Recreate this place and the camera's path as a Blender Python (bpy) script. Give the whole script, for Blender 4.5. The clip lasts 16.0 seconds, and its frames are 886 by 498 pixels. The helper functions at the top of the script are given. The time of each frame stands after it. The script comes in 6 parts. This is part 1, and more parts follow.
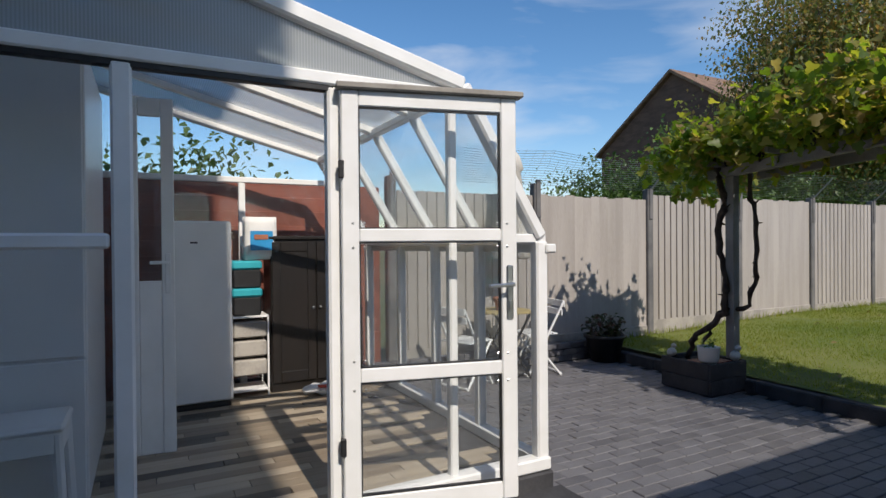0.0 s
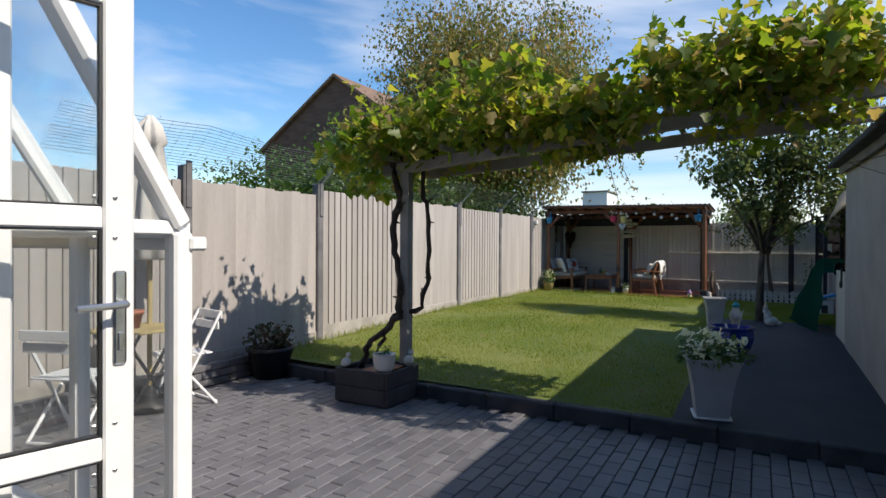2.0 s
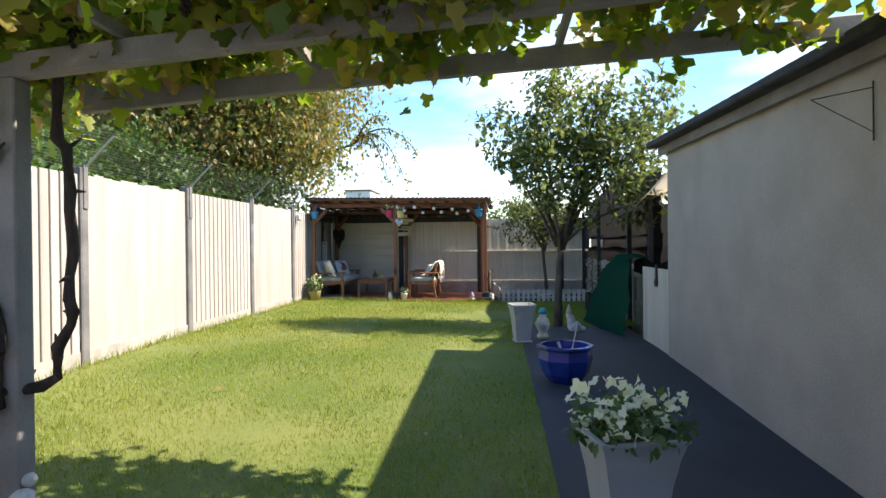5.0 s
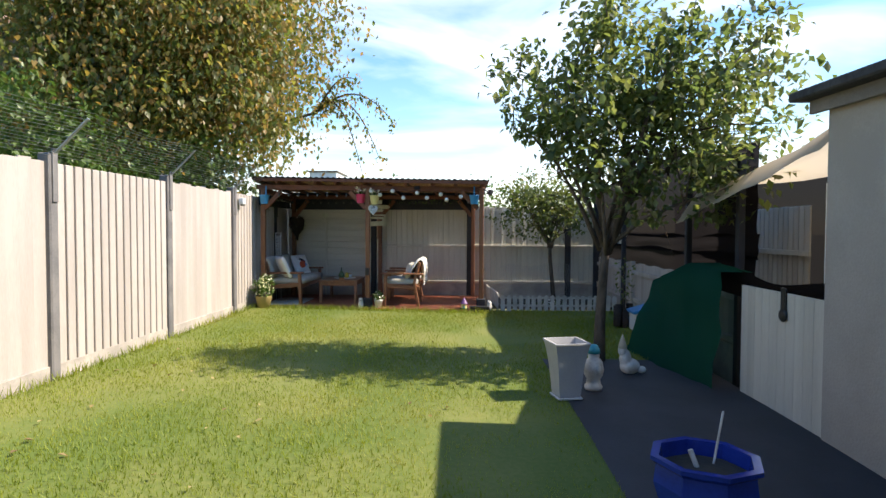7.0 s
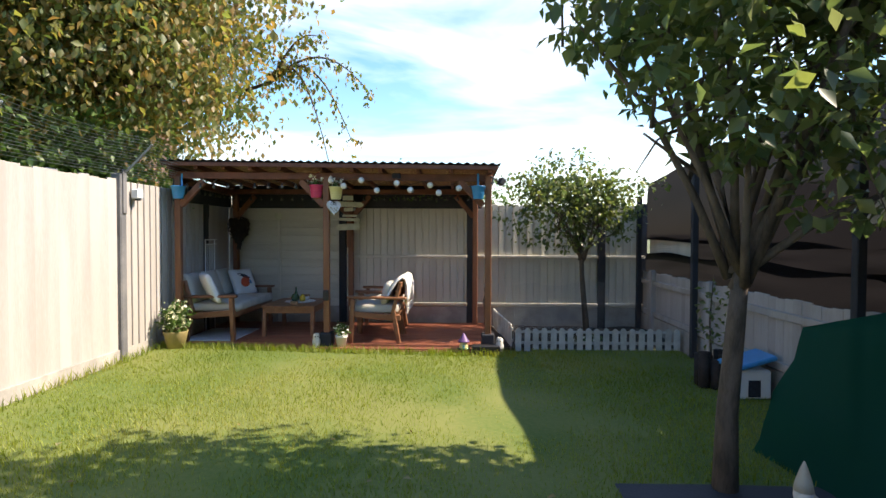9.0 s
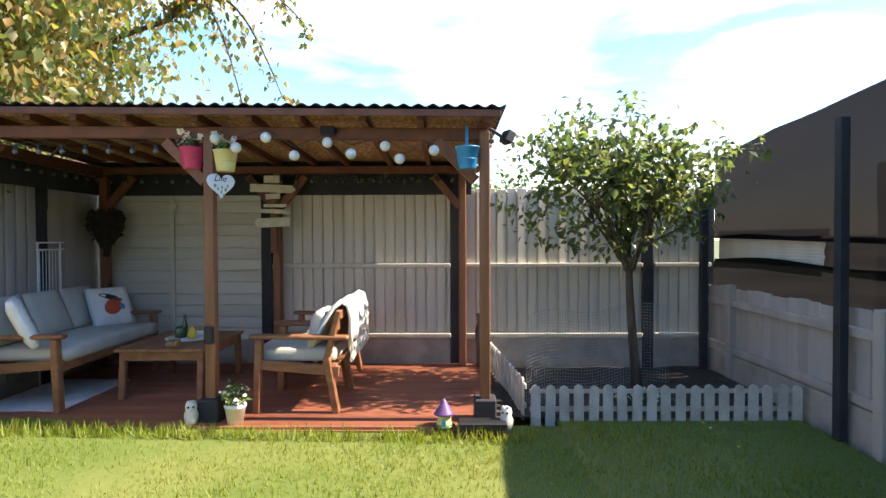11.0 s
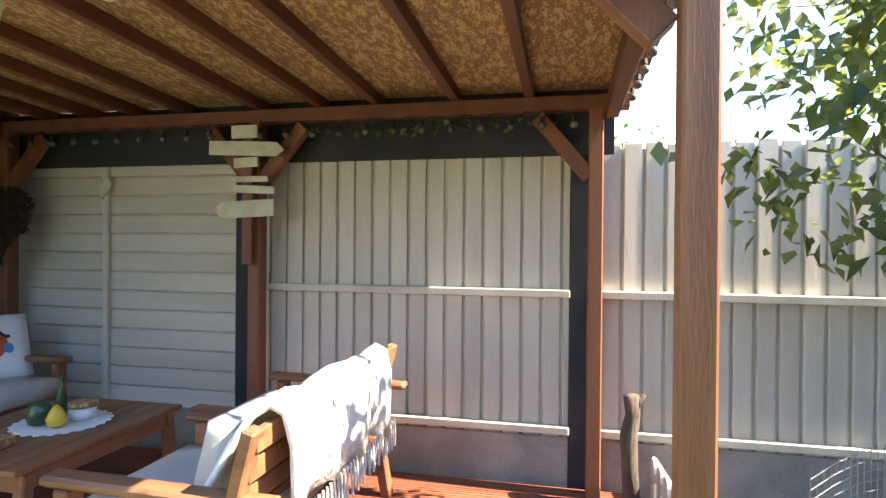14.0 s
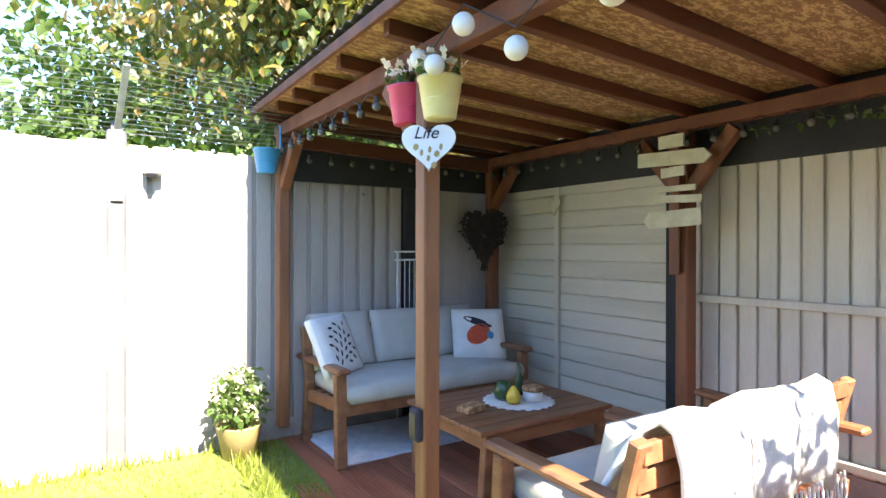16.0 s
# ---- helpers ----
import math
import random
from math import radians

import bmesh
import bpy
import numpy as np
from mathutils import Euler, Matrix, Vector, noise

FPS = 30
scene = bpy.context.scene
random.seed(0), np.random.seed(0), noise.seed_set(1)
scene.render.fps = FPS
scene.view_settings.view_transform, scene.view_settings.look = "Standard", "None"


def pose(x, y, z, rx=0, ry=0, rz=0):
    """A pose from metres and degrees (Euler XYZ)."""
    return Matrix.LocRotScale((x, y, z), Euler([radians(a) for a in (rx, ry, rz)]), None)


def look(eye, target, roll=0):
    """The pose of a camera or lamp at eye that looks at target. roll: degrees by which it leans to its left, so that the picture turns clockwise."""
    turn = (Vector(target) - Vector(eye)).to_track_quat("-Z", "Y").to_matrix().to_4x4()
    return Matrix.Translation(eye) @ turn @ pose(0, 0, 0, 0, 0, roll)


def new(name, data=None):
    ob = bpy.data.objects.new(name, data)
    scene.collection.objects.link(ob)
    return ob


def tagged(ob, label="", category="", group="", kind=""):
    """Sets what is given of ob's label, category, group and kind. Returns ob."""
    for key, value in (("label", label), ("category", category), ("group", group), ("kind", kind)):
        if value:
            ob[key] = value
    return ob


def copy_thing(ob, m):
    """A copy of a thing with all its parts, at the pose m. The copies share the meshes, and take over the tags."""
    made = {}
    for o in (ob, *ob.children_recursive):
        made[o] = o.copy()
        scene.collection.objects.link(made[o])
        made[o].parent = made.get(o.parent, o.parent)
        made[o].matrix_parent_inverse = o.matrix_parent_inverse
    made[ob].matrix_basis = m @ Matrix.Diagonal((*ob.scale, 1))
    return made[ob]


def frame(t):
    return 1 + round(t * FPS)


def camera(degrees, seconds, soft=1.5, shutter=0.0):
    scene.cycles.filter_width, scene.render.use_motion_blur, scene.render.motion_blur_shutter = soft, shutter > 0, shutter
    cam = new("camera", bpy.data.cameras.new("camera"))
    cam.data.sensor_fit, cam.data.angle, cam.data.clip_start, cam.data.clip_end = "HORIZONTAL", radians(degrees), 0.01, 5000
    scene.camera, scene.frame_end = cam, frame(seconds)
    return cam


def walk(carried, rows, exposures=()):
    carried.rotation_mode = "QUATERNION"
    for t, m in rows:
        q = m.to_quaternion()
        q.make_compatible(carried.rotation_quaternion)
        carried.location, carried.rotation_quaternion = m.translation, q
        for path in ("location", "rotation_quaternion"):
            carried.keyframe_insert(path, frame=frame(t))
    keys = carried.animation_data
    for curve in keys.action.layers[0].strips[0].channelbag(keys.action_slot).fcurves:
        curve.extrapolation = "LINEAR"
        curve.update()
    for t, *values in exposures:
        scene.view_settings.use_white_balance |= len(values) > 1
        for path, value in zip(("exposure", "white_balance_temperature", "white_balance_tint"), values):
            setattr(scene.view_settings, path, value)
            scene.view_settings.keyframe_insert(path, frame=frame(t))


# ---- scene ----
cam = camera(76.0, 16.0)
PATH = [
    (0, (-2.316, 0.198, 1.425), (-1.388, 1.97, 1.41), -0.5),
    (0.5, (-2.072, 0.218, 1.416), (-1.075, 1.951, 1.4), -0.5),
    (1, (-1.914, 0.259, 1.4), (-0.74, 1.879, 1.392), -0.5),
    (1.3, (-1.846, 0.447, 1.43), (-0.484, 1.911, 1.404), 0.6),
    (1.5, (-1.819, 0.568, 1.418), (-0.309, 1.879, 1.395), 0.5),
    (2, (-1.71, 0.908, 1.402), (0.037, 1.882, 1.386), 0.3),
    (2.5, (-1.649, 1.191, 1.429), (0.212, 1.926, 1.417), 0.4),
    (3, (-1.475, 1.561, 1.45), (0.349, 2.07, 1.437), 0.6),
    (3.5, (-1.202, 1.638, 1.425), (0.763, 2.01, 1.414), 0.2),
    (4, (-0.759, 1.718, 1.393), (1.215, 2.036, 1.381), 0.1),
    (4.5, (-0.172, 1.788, 1.367), (1.815, 2.018, 1.354), 0.1),
    (4.7, (0.118, 1.761, 1.353), (2.107, 1.968, 1.346), -0.3),
    (7, (2.925, 2.306, 1.524), (4.923, 2.373, 1.458), 0.2),
    (7.5, (3.587, 2.382, 1.568), (5.586, 2.44, 1.506), 0.4),
    (8, (4.292, 2.334, 1.576), (6.291, 2.38, 1.516), 0.2),
    (10.3, (7.48, 2.312, 1.5), (9.478, 2.391, 1.459), 0.1),
    (10.5, (7.738, 2.306, 1.496), (9.736, 2.376, 1.461), -0.0),
    (11, (8.401, 2.249, 1.491), (10.401, 2.262, 1.453), -0.2),
    (11.5, (9.026, 2.215, 1.482), (11.026, 2.195, 1.455), 0.2),
    (12, (9.609, 2.116, 1.458), (11.609, 2.078, 1.438), 0.0),
    (12.5, (10.15, 2.129, 1.431), (12.15, 2.098, 1.431), 0.2),
    (13, (10.594, 2.114, 1.474), (12.594, 2.12, 1.468), 0.5),
    (13.5, (10.876, 2.082, 1.47), (12.862, 2.323, 1.467), 0.3),
    (14, (11.099, 2.234, 1.457), (13.054, 2.657, 1.448), 0.5),
    (14.5, (11.208, 2.271, 1.45), (13.085, 2.962, 1.444), 0.3),
    (15, (11.28, 2.21, 1.448), (12.965, 3.286, 1.445), 0.1),
    (15.5, (11.25, 2.18, 1.481), (12.646, 3.612, 1.478), 0.0),
    (16, (11.171, 2.054, 1.489), (12.266, 3.728, 1.487), 0.1),
]
walk(cam, [(t, look(eye, target, roll)) for t, eye, target, roll in PATH],
     [(0, -0.1, 6650, 12), (1.0, -0.18, 6650, 12), (2.0, 0.3, 6700, 12), (3.0, 0.88, 6900, 12), (4.0, 1.28, 7100, 12), (4.7, 1.38, 7150, 12), (7.0, 1.15, 7300, 14), (8.0, 1.2, 7350, 14), (10.3, 1.5, 7400, 14), (12, 2.25, 7500, 17), (13.5, 2.6, 7500, 17), (14.5, 2.8, 7250, 16), (15, 3.02, 7100, 16), (15.5, 3.05, 7100, 16), (16, 2.85, 7100, 16)])

# ---- light ----
SUN = Vector((-0.02, -1.0, 0.97)).normalized()
sun = new("sun", bpy.data.lights.new("sun", "SUN"))
sun.data.energy, sun.data.angle, sun.data.color = 4.6, radians(0.55), (1.0, 0.93, 0.82)
sun.matrix_world = look(SUN * 60, (0, 0, 0))
world = bpy.data.worlds.new("sky")
scene.world = world
world.use_nodes = True
wn, wl = world.node_tree.nodes, world.node_tree.links
sky = wn.new("ShaderNodeTexSky")
sky.sky_type, sky.sun_disc = "NISHITA", False
sky.sun_elevation, sky.sun_rotation = math.asin(SUN.z), math.atan2(SUN.x, SUN.y)
sky.air_density, sky.dust_density, sky.ozone_density = 1.0, 0.3, 2.2
wc = wn.new("ShaderNodeTexCoord")
wm = wn.new("ShaderNodeMapping")
wm.inputs["Scale"].default_value = (1.6, 1.2, 5.0)
wm.inputs["Rotation"].default_value = (0.15, 0.1, 0.5)
wx = wn.new("ShaderNodeTexNoise")
wx.inputs["Scale"].default_value, wx.inputs["Detail"].default_value, wx.inputs["Distortion"].default_value = 1.7, 7.0, 0.5
wr = wn.new("ShaderNodeValToRGB")
wr.color_ramp.elements[0].position, wr.color_ramp.elements[1].position = 0.585, 0.92
wmix = wn.new("ShaderNodeMixRGB")
wmix.inputs[2].default_value = (5.6, 6.0, 6.5, 1)
wl.new(wc.outputs["Generated"], wm.inputs["Vector"])
wl.new(wm.outputs[0], wx.inputs["Vector"])
wsep, wadd = wn.new("ShaderNodeSeparateXYZ"), wn.new("ShaderNodeMath")
wadd.operation = "MULTIPLY_ADD"
wadd.inputs[1].default_value = 0.20
wl.new(wc.outputs["Generated"], wsep.inputs[0])
wl.new(wsep.outputs["X"], wadd.inputs[0])
wl.new(wx.outputs["Fac"], wadd.inputs[2])
wl.new(wadd.outputs[0], wr.inputs[0])
wl.new(wr.outputs[0], wmix.inputs[0])
wh = wn.new("ShaderNodeHueSaturation")
wh.inputs["Saturation"].default_value = 1.25
wl.new(sky.outputs[0], wh.inputs["Color"])
wl.new(wh.outputs[0], wmix.inputs[1])
wl.new(wmix.outputs[0], wn["Background"].inputs["Color"])
wn["Background"].inputs["Strength"].default_value = 0.15


# ---- materials ----
def mat(name, c1, c2=None, scale=3.0, rough=0.7, metal=0.0, bump=0.15, fine=60.0, stretch=(1, 1, 1), rnd=0.0, spec=0.5, grain=0.35):
    """Two scales of noise between two colours, fine relief, and a shift from piece to piece."""
    m = bpy.data.materials.new(name)
    m.use_nodes = True
    n, l = m.node_tree.nodes, m.node_tree.links
    p = n["Principled BSDF"]
    p.inputs["Roughness"].default_value, p.inputs["Metallic"].default_value = rough, metal
    p.inputs["Specular IOR Level"].default_value = spec
    c2 = c2 or tuple(v * 0.8 for v in c1)
    tc, mp = n.new("ShaderNodeTexCoord"), n.new("ShaderNodeMapping")
    mp.inputs["Scale"].default_value = stretch
    oi = n.new("ShaderNodeObjectInfo")
    off = n.new("ShaderNodeVectorMath")
    off.operation = "MULTIPLY_ADD"
    l.new(tc.outputs["Object"], mp.inputs["Vector"])
    l.new(oi.outputs["Random"], off.inputs[0])
    off.inputs[1].default_value = (9.0, 5.0, 7.0)
    l.new(mp.outputs[0], off.inputs[2])
    a, b = n.new("ShaderNodeTexNoise"), n.new("ShaderNodeTexNoise")
    a.inputs["Scale"].default_value, a.inputs["Detail"].default_value = scale, 5
    b.inputs["Scale"].default_value, b.inputs["Detail"].default_value = fine, 3
    l.new(off.outputs[0], a.inputs["Vector"])
    l.new(off.outputs[0], b.inputs["Vector"])
    ad = n.new("ShaderNodeMath")
    ad.operation = "MULTIPLY_ADD"
    ad.inputs[1].default_value = grain
    l.new(b.outputs["Fac"], ad.inputs[0])
    l.new(a.outputs["Fac"], ad.inputs[2])
    ramp = n.new("ShaderNodeValToRGB")
    lo = 0.36 + grain * 0.5
    ramp.color_ramp.elements[0].position, ramp.color_ramp.elements[1].position = lo, lo + 0.28
    ramp.color_ramp.elements[0].color, ramp.color_ramp.elements[1].color = (*c1, 1), (*c2, 1)
    l.new(ad.outputs[0], ramp.inputs[0])
    hsv = n.new("ShaderNodeHueSaturation")
    mr = n.new("ShaderNodeMapRange")
    mr.inputs["To Min"].default_value, mr.inputs["To Max"].default_value = 1 - rnd, 1 + rnd
    l.new(oi.outputs["Random"], mr.inputs["Value"])
    l.new(mr.outputs[0], hsv.inputs["Value"])
    l.new(ramp.outputs[0], hsv.inputs["Color"])
    l.new(hsv.outputs[0], p.inputs["Base Color"])
    if bump:
        bp = n.new("ShaderNodeBump")
        bp.inputs["Strength"].default_value, bp.inputs["Distance"].default_value = bump, 0.01
        l.new(ad.outputs[0], bp.inputs["Height"])
        l.new(bp.outputs[0], p.inputs["Normal"])
    return m


def leaf_mat(name, colours, trans=0.4, rough=0.45, patch=0.0):
    m = bpy.data.materials.new(name)
    m.use_nodes = True
    n, l = m.node_tree.nodes, m.node_tree.links
    p = n["Principled BSDF"]
    p.inputs["Roughness"].default_value = rough
    g = n.new("ShaderNodeNewGeometry")
    ramp = n.new("ShaderNodeValToRGB")
    while len(ramp.color_ramp.elements) < len(colours):
        ramp.color_ramp.elements.new(0.5)
    for i, (e, c) in enumerate(zip(ramp.color_ramp.elements, colours)):
        e.position, e.color = i / max(1, len(colours) - 1), (*c, 1)
    if patch:
        nz, mr, mxp = n.new("ShaderNodeTexNoise"), n.new("ShaderNodeMapRange"), n.new("ShaderNodeMix")
        nz.inputs["Scale"].default_value, nz.inputs["Detail"].default_value = 0.9, 6
        mr.inputs["From Min"].default_value, mr.inputs["From Max"].default_value = 0.32, 0.68
        mxp.inputs[0].default_value = patch
        l.new(g.outputs["Position"], nz.inputs["Vector"])
        l.new(nz.outputs["Fac"], mr.inputs["Value"])
        l.new(g.outputs["Random Per Island"], mxp.inputs[2])
        l.new(mr.outputs[0], mxp.inputs[3])
        l.new(mxp.outputs[0], ramp.inputs[0])
    else:
        l.new(g.outputs["Random Per Island"], ramp.inputs[0])
    l.new(ramp.outputs[0], p.inputs["Base Color"])
    t, mx = n.new("ShaderNodeBsdfTranslucent"), n.new("ShaderNodeMixShader")
    br = n.new("ShaderNodeHueSaturation")
    br.inputs["Saturation"].default_value, br.inputs["Value"].default_value = 1.15, 2.2
    l.new(ramp.outputs[0], br.inputs["Color"])
    l.new(br.outputs[0], t.inputs["Color"])
    mx.inputs[0].default_value = trans
    l.new(p.outputs[0], mx.inputs[1])
    l.new(t.outputs[0], mx.inputs[2])
    l.new(mx.outputs[0], n["Material Output"].inputs["Surface"])
    return m


def pane_mat(name, tint, cloudy=0.0, cloud=(0.8, 0.8, 0.8), ribs=0.0, gloss=True):
    """Thin glass: clear, with gloss by Fresnel, and a share of milky scatter."""
    m = bpy.data.materials.new(name)
    m.use_nodes = True
    n, l = m.node_tree.nodes, m.node_tree.links
    tr, gl, fr = n.new("ShaderNodeBsdfTransparent"), n.new("ShaderNodeBsdfGlossy"), n.new("ShaderNodeLayerWeight")
    tr.inputs[0].default_value = (*tint, 1)
    gl.inputs["Roughness"].default_value = 0.02 if cloudy < 0.3 else 0.25
    pw, sc = n.new("ShaderNodeMath"), n.new("ShaderNodeMath")
    pw.operation, sc.operation = "POWER", "MULTIPLY_ADD"
    pw.inputs[1].default_value, sc.inputs[1].default_value, sc.inputs[2].default_value = 4.0, 0.5, 0.025
    fr.inputs["Blend"].default_value = 0.5
    l.new(fr.outputs["Facing"], pw.inputs[0])
    l.new(pw.outputs[0], sc.inputs[0])
    df, tl, md, mc, mg = (n.new(k) for k in ("ShaderNodeBsdfDiffuse", "ShaderNodeBsdfTranslucent", "ShaderNodeMixShader", "ShaderNodeMixShader", "ShaderNodeMixShader"))
    df.inputs[0].default_value = tl.inputs[0].default_value = (*cloud, 1)
    l.new(df.outputs[0], md.inputs[1])
    l.new(tl.outputs[0], md.inputs[2])
    md.inputs[0].default_value = 0.55
    mc.inputs[0].default_value = cloudy
    if ribs:
        tc, wv, mr = n.new("ShaderNodeTexCoord"), n.new("ShaderNodeTexWave"), n.new("ShaderNodeMapRange")
        wv.inputs["Scale"].default_value = ribs
        mr.inputs["To Min"].default_value, mr.inputs["To Max"].default_value = cloudy - 0.05, cloudy + 0.04
        l.new(tc.outputs["Object"], wv.inputs["Vector"])
        l.new(wv.outputs["Fac"], mr.inputs["Value"])
        l.new(mr.outputs[0], mc.inputs[0])
    l.new(tr.outputs[0], mc.inputs[1])
    l.new(md.outputs[0], mc.inputs[2])
    l.new(sc.outputs[0], mg.inputs[0])
    l.new(mc.outputs[0], mg.inputs[1])
    l.new(gl.outputs[0], mg.inputs[2])
    l.new((mg if gloss else mc).outputs[0], n["Material Output"].inputs["Surface"])
    return m


M_FENCE = mat("fence_paint", (0.405, 0.372, 0.348), (0.32, 0.292, 0.27), 1.4, 0.85, bump=0.35, fine=45, stretch=(3, 3, 0.35), rnd=0.05)
M_FENCE2 = mat("fence_paint_cream", (0.60, 0.57, 0.49), (0.50, 0.47, 0.40), 1.6, 0.75, bump=0.3, fine=45, stretch=(3, 3, 0.35), rnd=0.06)
M_FENCEH = mat("fence_paint_boards", (0.60, 0.57, 0.49), (0.50, 0.47, 0.40), 1.6, 0.75, bump=0.3, fine=45, stretch=(3, 0.3, 3), rnd=0.05)
M_POST = mat("concrete_post_grey", (0.17, 0.165, 0.165), (0.11, 0.11, 0.115), 4, 0.85, bump=0.3)
M_POSTB = mat("post_black", (0.03, 0.032, 0.04), (0.018, 0.02, 0.025), 4, 0.8)
M_GRAVEL = mat("gravel_board", (0.40, 0.37, 0.33), (0.28, 0.26, 0.235), 5, 0.9, bump=0.4)
M_WHITE = mat("white_frame_plastic", (0.80, 0.80, 0.80), (0.74, 0.74, 0.73), 5, 0.35, bump=0.03, grain=0.1)
M_GUTTER = mat("grey_gutter", (0.30, 0.28, 0.25), (0.22, 0.2, 0.18), 6, 0.6)
M_SHED = mat("shed_render", (0.40, 0.36, 0.315), (0.34, 0.305, 0.265), 2.2, 0.95, bump=1.0, fine=70)
M_SHEDW = mat("painted_boards_grey", (0.44, 0.40, 0.35), (0.36, 0.33, 0.285), 2.0, 0.85, bump=0.3, stretch=(3, 3, 0.4), rnd=0.04)
M_FELT = mat("roof_felt", (0.055, 0.055, 0.055), (0.03, 0.03, 0.032), 8, 0.95, bump=0.6)
M_FASCIA = mat("grey_fascia", (0.22, 0.2, 0.18), (0.16, 0.145, 0.13), 5, 0.85)
M_ARCH = mat("arch_paint_grey", (0.34, 0.32, 0.295), (0.26, 0.245, 0.225), 5, 0.85, bump=0.3)
M_PAVE = mat("dark_paver", (0.15, 0.148, 0.158), (0.105, 0.103, 0.112), 2.5, 0.48, bump=0.5, fine=80, rnd=0.13)
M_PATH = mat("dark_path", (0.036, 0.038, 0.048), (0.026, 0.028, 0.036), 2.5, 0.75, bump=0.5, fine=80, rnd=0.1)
M_JOINT = mat("joint_sand", (0.035, 0.035, 0.036), (0.022, 0.022, 0.024), 9, 0.95)
M_KERB = mat("kerb_dark", (0.06, 0.06, 0.065), (0.035, 0.035, 0.04), 5, 0.8, bump=0.5)
M_SOIL = mat("lawn_soil", (0.085, 0.13, 0.02), (0.16, 0.175, 0.045), 0.9, 0.95, bump=0.6, fine=30)
M_EARTH = mat("bed_earth", (0.060, 0.045, 0.034), (0.030, 0.023, 0.018), 5, 0.95, bump=1.0, fine=35)
M_FAR = mat("far_ground", (0.09, 0.12, 0.04), (0.13, 0.13, 0.06), 0.1, 0.95)
M_WOOD = mat("stained_wood", (0.24, 0.090, 0.043), (0.155, 0.056, 0.027), 3, 0.6, bump=0.25, fine=50, stretch=(3, 3, 0.4), rnd=0.08)
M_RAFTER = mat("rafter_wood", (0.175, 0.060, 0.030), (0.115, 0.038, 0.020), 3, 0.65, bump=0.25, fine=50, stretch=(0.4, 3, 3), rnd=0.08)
M_POSTW = mat("post_wood", (0.25, 0.105, 0.045), (0.17, 0.066, 0.030), 3, 0.55, bump=0.25, fine=50, stretch=(5, 5, 0.5), rnd=0.08)
M_OSB = mat("strand_board", (0.58, 0.36, 0.18), (0.27, 0.13, 0.06), 16, 0.8, bump=0.6, fine=48, stretch=(1, 2.6, 1), grain=0.9)
M_DECK = mat("deck_board", (0.32, 0.115, 0.065), (0.21, 0.072, 0.042), 3, 0.5, bump=0.3, fine=40, stretch=(3, 0.4, 3), rnd=0.12)
M_FURN = mat("acacia_wood", (0.275, 0.122, 0.058), (0.18, 0.072, 0.036), 5, 0.45, bump=0.15, fine=45, stretch=(0.7, 3, 3), rnd=0.06)
M_CUSH = mat("cushion_grey", (0.50, 0.49, 0.45), (0.44, 0.43, 0.395), 7, 0.95, bump=0.5, fine=220, grain=0.25)
M_THROW = mat("throw_white", (0.80, 0.79, 0.76), (0.68, 0.67, 0.63), 14, 0.95, bump=0.9, fine=90)
M_RUG = mat("rug_pale", (0.62, 0.64, 0.68), (0.50, 0.53, 0.58), 12, 0.98, bump=0.9, fine=120)
M_NETB = pane_mat("shade_net_black", (0.5, 0.5, 0.52), 0.985, (0.013, 0.012, 0.013), gloss=False)
M_NETG = pane_mat("net_green", (0.2, 0.4, 0.3), 0.9, (0.012, 0.10, 0.07), gloss=False)
M_WIRE = mat("galvanised_wire", (0.34, 0.36, 0.38), (0.26, 0.28, 0.30), 20, 0.45, metal=0.6, bump=0)
M_BLACK = mat("black_plastic", (0.016, 0.016, 0.018), (0.010, 0.010, 0.011), 9, 0.5)
M_DARKW = mat("wardrobe_black_brown", (0.016, 0.012, 0.010), (0.011, 0.009, 0.008), 4, 0.4, bump=0.1, stretch=(3, 3, 0.4))
M_GLASS = pane_mat("clear_glass", (0.97, 0.98, 0.98), 0.02)
M_POLY = pane_mat("polycarbonate", (0.62, 0.66, 0.68), 0.40, (0.78, 0.79, 0.79), ribs=24)
M_APPL = mat("appliance_white", (0.74, 0.75, 0.76), (0.70, 0.71, 0.72), 3, 0.3, bump=0.02, grain=0.1)
M_TEAL = mat("teal_plastic", (0.03, 0.36, 0.42), (0.02, 0.30, 0.36), 5, 0.4, bump=0.02)
M_BLUE = mat("blue_enamel", (0.03, 0.28, 0.58), (0.025, 0.24, 0.50), 5, 0.35, bump=0.03)
M_COBALT = mat("cobalt_glaze", (0.012, 0.045, 0.32), (0.010, 0.03, 0.22), 6, 0.15, bump=0.03)
M_PINK = mat("pink_enamel", (0.60, 0.045, 0.15), (0.52, 0.035, 0.12), 5, 0.35, bump=0.03)
M_CREAM = mat("cream_enamel", (0.68, 0.62, 0.30), (0.60, 0.55, 0.26), 5, 0.4, bump=0.03)
M_STONE = mat("white_stone", (0.70, 0.68, 0.64), (0.48, 0.46, 0.42), 12, 0.85, bump=0.5)
M_POTG = mat("grey_planter", (0.40, 0.41, 0.42), (0.34, 0.35, 0.365), 4, 0.55, bump=0.1)
M_POTY = mat("yellow_clay", (0.42, 0.33, 0.14), (0.30, 0.23, 0.10), 6, 0.7, bump=0.3)
M_TERRA = mat("terracotta", (0.42, 0.16, 0.09), (0.30, 0.11, 0.06), 6, 0.8, bump=0.3)
